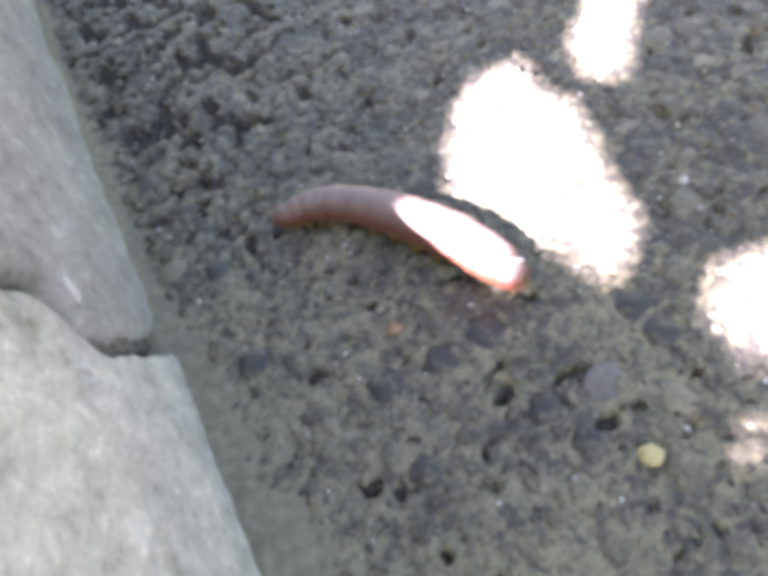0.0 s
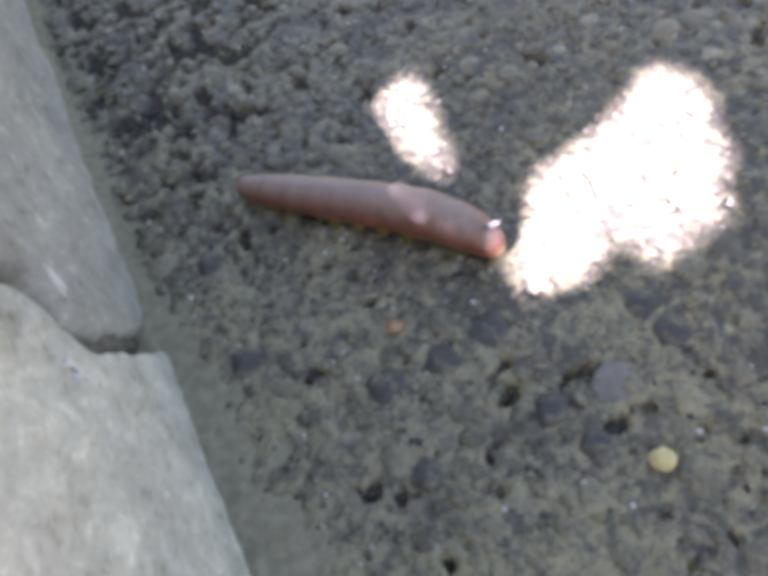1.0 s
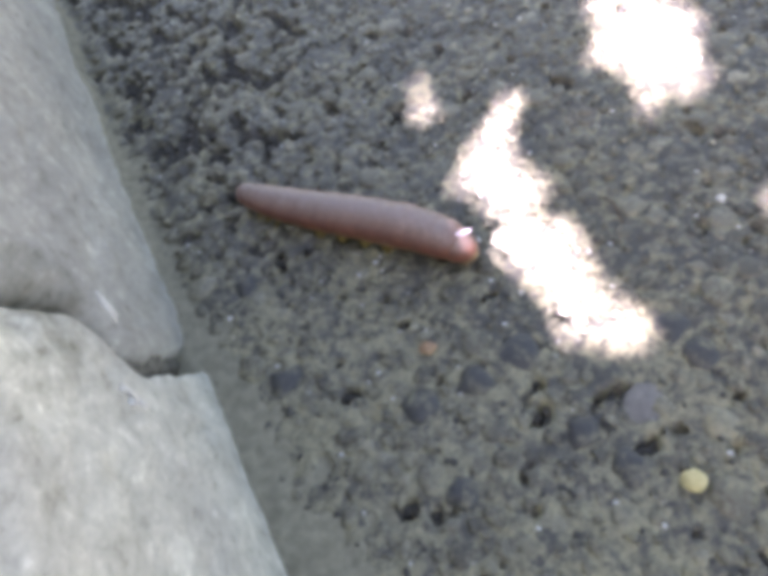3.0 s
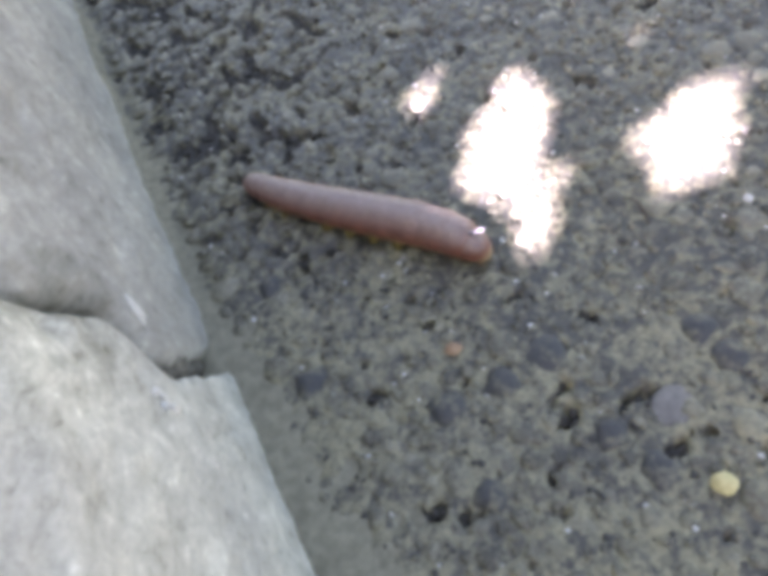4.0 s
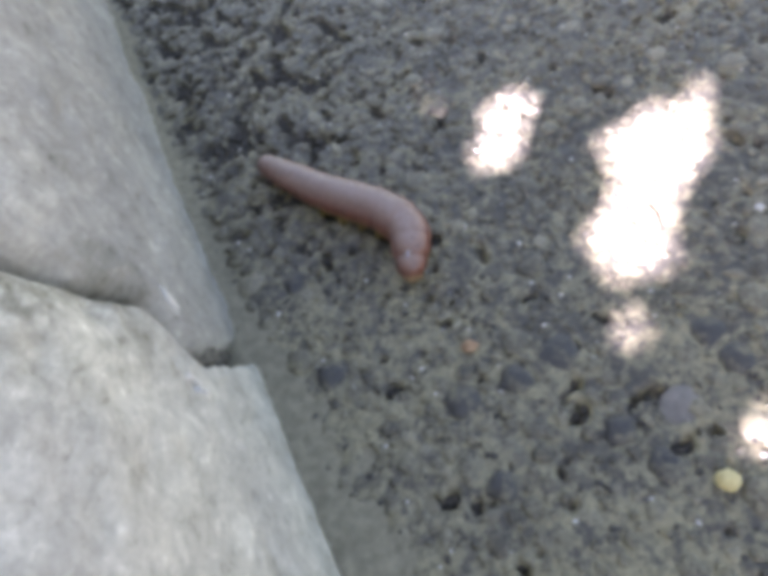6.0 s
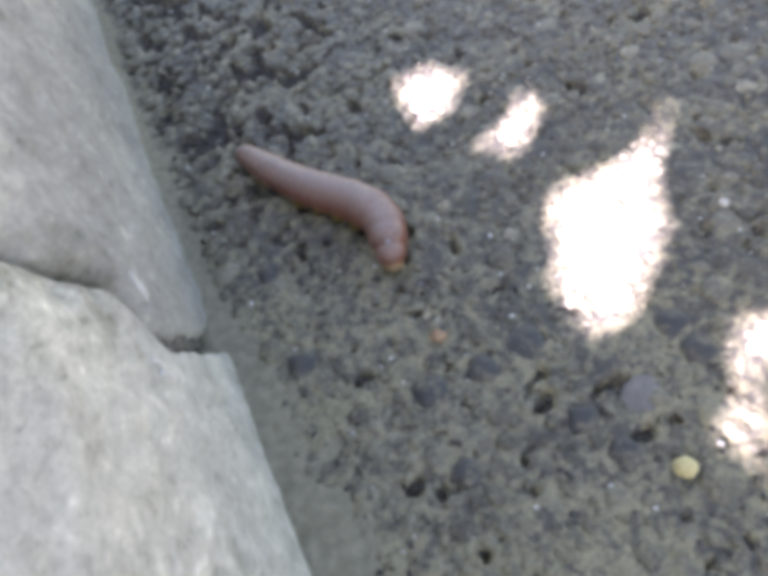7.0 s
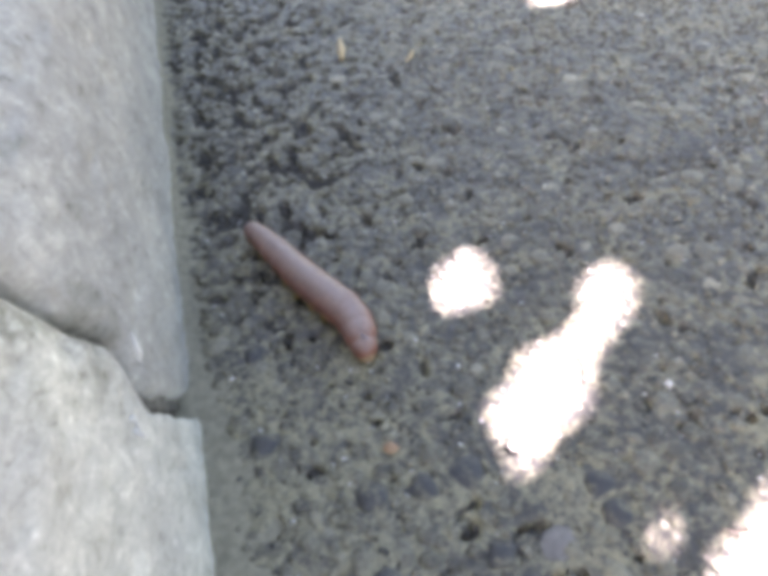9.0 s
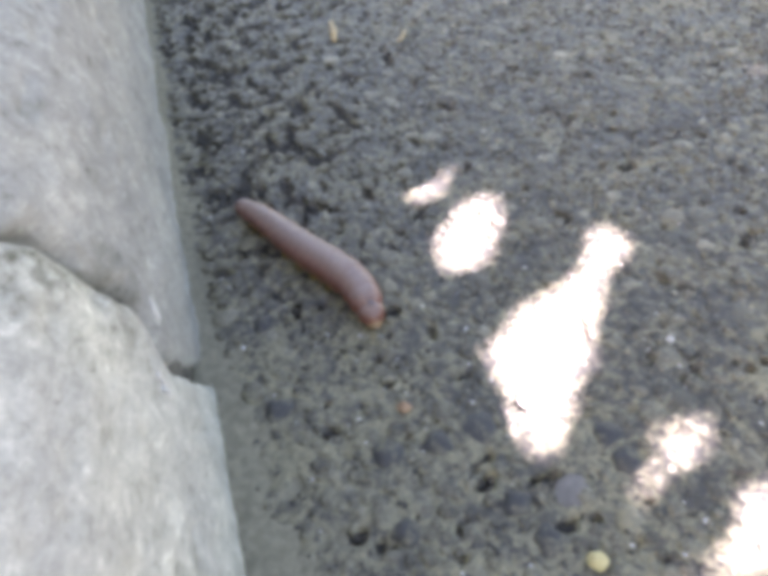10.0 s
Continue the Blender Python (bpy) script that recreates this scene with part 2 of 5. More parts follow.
# ---- road ----
def stretch(fine, start, stop, far):
    """Coordinates close together from start to stop and ever wider out to far on both sides."""
    mid = np.arange(start, stop, fine)
    out, step, at = [], fine, mid[-1]
    while at < far:
        step *= 1.35
        at += step
        out.append(at)
    back, step, at = [], fine, mid[0]
    while at > -far:
        step *= 1.35
        at -= step
        back.append(at)
    return np.array(back[::-1] + mid.tolist() + out)


# Open voids between the stones beside the kerb, in mm.
VOIDS = ((29, 121), (23, 125), (16, 116), (20, 111), (12, 105), (31, 94), (29, 85), (32, 73), (13, 72), (22, 65), (10, 64), (46, 51), (62, 127), (54, 131), (48, 126), (60, 111), (26, 165), (16, 164), (8, 37), (13, 37), (20, 23), (27, 32), (29, 19), (34, 21), (35, 10), (44, 7), (54, 5), (64, -5), (41, 25), (18, -56), (21, -54), (29, -73), (33, -74))


def void_field(x, y):
    """How far a place lies inside one of the open voids, 0 to 1."""
    worn = np.clip((0.125 - x) / 0.08, 0, 1) * np.clip((y - 0.01) / 0.06, 0, 1)
    f = np.clip((0.68 * value_noise(x, y, 0.0048, 8) + 0.32 * value_noise(x, y, 0.0024, 9) - 0.790 + 0.235 * worn) / 0.06, 0, 1)
    for n, (vx, vy) in enumerate(VOIDS):
        wide = 0.0017 + 0.0009 * ((n * 37) % 10) / 10
        d = np.hypot((x - vx * 0.001) * 0.85, y - vy * 0.001) + 0.0016 * (value_noise(x, y, 0.002, 15) - 0.5)
        f = np.maximum(f, np.clip((wide - d) / 0.0007, 0, 1))
    return f


def road_height(x, y):
    rough = np.clip((x - 0.005) / 0.014, 0.25, 1.0)
    z = 0.0007 * (value_noise(x, y, 0.0031) - 0.5) + 0.0005 * (value_noise(x, y, 0.0017, 3) - 0.5) + 0.0010 * (value_noise(x, y, 0.03, 5) - 0.5)
    return z * rough - 0.0046 * void_field(x, y) * np.clip((x - 0.002) / 0.005, 0, 1)


xs, ys = stretch(0.0011, -0.004, 0.34, 60.0), stretch(0.0011, -0.15, 0.34, 60.0)
gx, gy = np.meshgrid(xs, ys)
near = (np.abs(gx) < 1.0) & (np.abs(gy) < 1.0)
road = part_of("road", grid_mesh("road", np.stack([gx, gy, np.where(near, road_height(gx, gy), 0.0)], -1)), ASPHALT, None)
tagged(road, "weathered grey asphalt with dusty dark aggregate", "road", kind="structure")

# Fine dust washed into the foot of the kerb.
dx, dy = np.meshgrid(np.linspace(-0.004, 0.03, 34), np.arange(-0.16, 0.34, 0.0012))
reach = 0.0 + 0.011 * np.clip((0.05 - dy) / 0.08, 0, 1) + 0.005 * value_noise(dx * 0, dy, 0.02, 51) + 0.003 * value_noise(dx * 0, dy, 0.006, 52)
dz = 0.0014 * (1 - dx / reach) + 0.0007 * (value_noise(dx, dy, 0.0022, 53) - 0.5)
gutter = part_of("gutter_dust", grid_mesh("gutter_dust", np.stack([dx, dy, np.maximum(dz, -0.004)], -1)), DUST, None)
tagged(gutter, "fine grey-olive dust washed against the kerb", "dust", kind="structure")

# ---- kerb: two lengths of concrete parted by a slanting crack with crumbling filling ----
PROFILE = ((0.001, -0.02), (0.001, 0.0), (-0.0025, 0.05), (-0.005, 0.078), (-0.0085, 0.093), (-0.016, 0.107), (-0.029, 0.1175), (-0.05, 0.1235), (-0.09, 0.1255), (-0.15, 0.126))
LOW_EDGE = ((-0.02, -0.0120), (0.0, -0.0125), (0.0162, -0.0212), (0.0325, -0.0318), (0.0368, -0.033), (0.0432, -0.0308), (0.0493, -0.029), (0.0558, -0.0292), (0.0640, -0.0327), (0.0718, -0.0365), (0.0800, -0.0382), (0.0890, -0.0405), (0.1057, -0.0500), (0.126, -0.069))
HIGH_EDGE = ((-0.02, 0.0), (0.0, -0.003), (0.0114, -0.0105), (0.0199, -0.0180), (0.0327, -0.0238), (0.0388, -0.0235), (0.0444, -0.0225), (0.050, -0.0220), (0.058, -0.0229), (0.0718, -0.0297), (0.0800, -0.0318), (0.0890, -0.0341), (0.1057, -0.0436), (0.126, -0.0626))


def along(table, z):
    return np.interp(z, [a for a, _ in table], [b for _, b in table])


def profile_line(count):
    """Evenly spaced points up the kerb's face and over its rounded top."""
    p = np.array(PROFILE)
    d = np.concatenate([[0], np.cumsum(np.hypot(*np.diff(p, axis=0).T))])
    u = np.linspace(0, d[-1], count)
    x, z = np.interp(u, d, p[:, 0]), np.interp(u, d, p[:, 1])
    for _ in range(6):
        x[1:-1], z[1:-1] = (x[:-2] + 2 * x[1:-1] + x[2:]) / 4, (z[:-2] + 2 * z[1:-1] + z[2:]) / 4
    nx, nz = np.gradient(z), -np.gradient(x)
    n = np.hypot(nx, nz)
    return x, z, nx / n, nz / n


def kerb_relief(y, z):
    return 0.0016 * (value_noise(y, z, 0.03, 11) - 0.5) + 0.0011 * (value_noise(y, z, 0.009, 13) - 0.5) + 0.0006 * (value_noise(y, z, 0.0035, 17) - 0.5) - 0.0016 * np.clip(value_noise(y, z, 0.006, 19) - 0.78, 0, 1) / 0.22


def kerb_length(name, far_side, label):
    s = np.concatenate([np.linspace(0, 0.0114, 20), np.linspace(0.0126, 0.30, 160), np.geomspace(0.33, 60.0, 40)])
    px, pz, nx, nz = profile_line(130)
    ss, zz = np.meshgrid(s, pz)
    up = np.meshgrid(s, np.linspace(0, 1, len(pz)))[1] * 0.27
    edge = along(HIGH_EDGE if far_side else LOW_EDGE, zz) + 0.0012 * (value_noise(up, up * 0, 0.004, 21) - 0.5) + (0.0028 if far_side else 0.0018) * (value_noise(up, up * 0, 0.009 if far_side else 0.011, 23) - 0.5)
    yy = edge + ss if far_side else edge - ss
    out = kerb_relief(yy, up) + (0.0 if far_side else 0.0022) * np.clip(1 - zz / 0.12, 0, 1)
    out = out - (0.8 if far_side else 0.3) * ((0.0016 + 0.003 * value_noise(up, up * 0, 0.009, 27)) * np.exp(-ss / 0.0016) + 0.0012 * np.exp(-ss / 0.005))
    if far_side:
        out = out - 0.0026 * np.exp(-(ss / 0.006) ** 2) * value_noise(yy, up, 0.0040, 37) * np.clip((zz - 0.045) / 0.02, 0, 1)
    lean = 0.054 * np.clip(yy + 0.045, -0.2, 0.2) * np.clip(zz / 0.1, 0, 1) ** 2
    face = np.stack([px[:, None] + out * nx[:, None] + lean, yy, zz + out * nz[:, None]], -1)
    inner = face[:, :1].copy()
    inner[..., 0] -= 0.025 * nx[:, None]
    inner[..., 2] -= 0.025 * nz[:, None]
    pts = np.concatenate([inner, face], 1)
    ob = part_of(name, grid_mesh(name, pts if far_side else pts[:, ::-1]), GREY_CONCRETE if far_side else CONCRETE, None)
    return tagged(ob, label, "kerb", kind="structure")


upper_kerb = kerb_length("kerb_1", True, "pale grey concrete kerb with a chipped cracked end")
lower_kerb = kerb_length("kerb_2", False, "pale grey concrete kerb standing slightly proud at a crack")


def crack_filling():
    px, pz, nx, nz = profile_line(130)
    v = np.linspace(-0.15, 1.25, 21)
    vv, zz = np.meshgrid(v, pz)
    up = np.meshgrid(v, np.linspace(0, 1, len(pz)))[1] * 0.27
    lo, hi = along(LOW_EDGE, zz), along(HIGH_EDGE, zz)
    yy = lo + (hi - lo) * vv
    deep = -0.0006 - 0.0120 * np.exp(-(vv / 0.30) ** 2) - 0.0040 * value_noise(yy, up, 0.0045, 31) - 0.0022 * value_noise(yy, up, 0.002, 33)
    deep = deep - 0.018 * np.clip((zz - 0.040) / 0.008, 0, 1)
    lean = 0.054 * np.clip(yy + 0.045, -0.2, 0.2) * np.clip(zz / 0.1, 0, 1) ** 2
    pts = np.stack([px[:, None] + deep * nx[:, None] + lean, yy, zz + deep * nz[:, None]], -1)
    ob = part_of("crack_filling", grid_mesh("crack_filling", pts), MORTAR, None)
    tagged(ob, "crumbling olive-grey filling in the kerb's crack", "crack", kind="structure")


crack_filling()

vx, vy = np.meshgrid(np.concatenate([[-60, -10, -2], np.linspace(-1.2, -0.14, 40)]), np.concatenate([[-60, -10], np.linspace(-2.5, 2.5, 60), [10, 60]]))
verge = part_of("verge", grid_mesh("verge", np.stack([vx, vy, 0.115 + 0.02 * (value_noise(vx, vy, 0.12) - 0.5)], -1)), SOIL, None)
tagged(verge, "bare dark soil strip behind the kerb", "verge", kind="structure")


# ---- shrub behind the kerb, whose leaves throw the dappled shade ----
CROWN = 0.65                                   # height of the leaves over the road
GAP_1 = ((80, 62), (106, 60), (130, 42), (134, 16), (144, 16), (152, 30), (163, 52), (173, 50), (187, 22), (197, 12), (187, -4), (165, -20), (155, -45), (140, -63), (118, -71), (100, -79), (80, -80))
GAP_2 = ((100, -90), (120, -80), (135, -68), (178, -62), (172, -76), (148, -104), (125, -117), (103, -108))
GAP_3 = ((205, 186), (222, 188), (240, 236), (224, 240), (208, 212))


def leaf_mesh(a, n=11, m=5):
    """An ovate leaf of half length a with a midrib fold, a stalk and real thickness."""
    u = np.linspace(-1, 1, n)
    half = 0.5 * a * np.clip(1 - u ** 2, 0.004, 1) * (1 + 0.25 * u)
    v = np.linspace(-1, 1, m)
    top = np.stack([np.repeat(u * a, m), (half[:, None] * v).ravel(), (0.12 * half[:, None] * np.abs(v) - 0.05 * a * u[:, None] ** 2).ravel()], -1)
    low = top - (0, 0, 0.0005)
    k = np.arange(n * m).reshape(n, m)
    faces = []
    for i in range(n - 1):
        for j in range(m - 1):
            q = [k[i, j], k[i + 1, j], k[i + 1, j + 1], k[i, j + 1]]
            faces += [q, [c + n * m for c in q[::-1]]]
        for j in (0, m - 1):
            faces.append([k[i, j], k[i + 1, j], k[i + 1, j] + n * m, k[i, j] + n * m])
    verts = np.concatenate([top, low]).tolist()
    b = len(verts)
    for x in (-1.45 * a, -0.9 * a):
        verts += [(x, y, z - 0.05 * a) for y, z in ((-0.0006, 0), (0.0006, 0), (0.0006, 0.001), (-0.0006, 0.001))]
    faces += [[b + i, b + (i + 1) % 4, b + 4 + (i + 1) % 4, b + 4 + i] for i in range(4)]
    me = bpy.data.meshes.new("leaf")
    me.from_pydata(verts, [], [list(map(int, f)) for f in faces])
    me.materials.append(LEAF)
    return me


def in_polygon(px, py, poly):
    hit = np.zeros(np.shape(px), bool)
    p = [(x * 0.001, y * 0.001) for x, y in poly]
    for (x1, y1), (x2, y2) in zip(p, p[1:] + p[:1]):
        hit ^= ((y1 > py) != (y2 > py)) & (px < (x2 - x1) * (py - y1) / (y2 - y1 + 1e-12) + x1)
    return hit


def crown_place(x, y, z):
    """The place at height z whose shadow falls on the road at x, y."""
    return x - SUN_RUN.x * z, y - SUN_RUN.y * z, z


def tube(points, radii, around=8):
    bm = bmesh.new()
    loops = []
    for i, (p, r) in enumerate(zip(points, radii)):
        a, b = Vector(points[max(i - 1, 0)]), Vector(points[min(i + 1, len(points) - 1)])
        q = (b - a).to_track_quat("Z", "Y").to_matrix()
        loops.append([bm.verts.new(Vector(p) + q @ Vector((r * math.cos(t), r * math.sin(t), 0))) for t in (2 * math.pi * k / around for k in range(around))])
    for a, b in zip(loops, loops[1:]):
        for k in range(around):
            bm.faces.new((a[k], a[(k + 1) % around], b[(k + 1) % around], b[k]))
    bm.faces.new(loops[0][::-1])
    bm.faces.new(loops[-1])
    return bm


def build_shrub():
    ob = tagged(new("shrub"), "leafy green shrub leaning over the kerb from the verge", "shrub")
    part("trunk", tube([(-0.80, -0.48, 0.09), (-0.79, -0.47, 0.26), (-0.76, -0.46, 0.42), (-0.74, -0.45, 0.55)], [0.018, 0.015, 0.012, 0.009]), BARK, ob)
    ways = (((0.0, 0.10), (0.12, 0.18), (0.30, 0.26)), ((0.0, -0.19), (0.16, -0.17), (0.26, -0.10), (0.30, 0.05)), ((0.02, 0.2), (0.10, 0.34), (0.2, 0.40)))
    for way in ways:
        pts = [(-0.74, -0.45, 0.55)] + [crown_place(x, y, CROWN + 0.03) for x, y in way]
        part("branch", tube(pts, [0.008, 0.006, 0.0045, 0.003, 0.002][:len(pts)]), BARK, ob)
    rng = np.random.default_rng(11)
    sizes = (0.034, 0.026, 0.018, 0.011)
    meshes = [leaf_mesh(a) for a in sizes]
    cx, cy = np.meshgrid(np.arange(0.072, 0.41, 0.003), np.arange(-0.19, 0.42, 0.003))
    gap = in_polygon(cx, cy, GAP_1) | in_polygon(cx, cy, GAP_2) | in_polygon(cx, cy, GAP_3)
    bare = ~gap
    order = rng.permutation(cx.size)
    for size, a in enumerate(sizes):
        for _ in range(2 if size < 3 else 3):
            for c in order:
                if not bare.flat[c]:
                    continue
                turn = rng.uniform(0, 2 * math.pi)
                off = rng.uniform(-0.5, 0.5)
                x, y = cx.flat[c] + off * a * math.cos(turn), cy.flat[c] + off * a * math.sin(turn)
                u = ((cx - x) * math.cos(turn) + (cy - y) * math.sin(turn)) / a
                v = (-(cx - x) * math.sin(turn) + (cy - y) * math.cos(turn)) / a
                under = (np.abs(u) < 1) & (np.abs(v) < 0.5 * (1 - u ** 2) * (1 + 0.25 * u))
                sure = (np.abs(u) < 0.9) & (np.abs(v) < 0.42 * (1 - u ** 2) * (1 + 0.25 * u))
                if (under & gap).sum() > (4 if size < 2 else 1):
                    continue
                bare &= ~sure
                z = CROWN + rng.uniform(0.0, 0.06)
                leaf = part_of("leaf", meshes[size], LEAF, ob)
                leaf.matrix_basis = pose(*crown_place(x, y, z), rng.uniform(-12, 12), rng.uniform(-12, 12), math.degrees(turn))
    # One more leaf over a chink in the crown.
    leaf = part_of("leaf", meshes[1], LEAF, ob)
    leaf.matrix_basis = pose(*crown_place(0.103, 0.082, CROWN + 0.07), 0, 0, 40)
    # Unseen boughs added over the verge to dim the sky for the far road.
    part("branch", tube([(-0.74, -0.45, 0.55), (-0.60, -0.10, 0.62), (-0.45, 0.25, 0.62), (-0.36, 0.60, 0.55)], [0.008, 0.006, 0.0045, 0.003]), BARK, ob)
    for _ in range(240):
        leaf = part_of("leaf", meshes[0], LEAF, ob)
        leaf.matrix_basis = pose(rng.uniform(-0.62, -0.10), rng.uniform(0.28, 0.85), rng.uniform(0.30, 0.72), rng.uniform(-40, 40), rng.uniform(-40, 40), rng.uniform(0, 360))
    return ob, {size: leaf_mesh(size * 0.001) for size in (34, 28, 22, 16)}


shrub, sway_meshes = build_shrub()

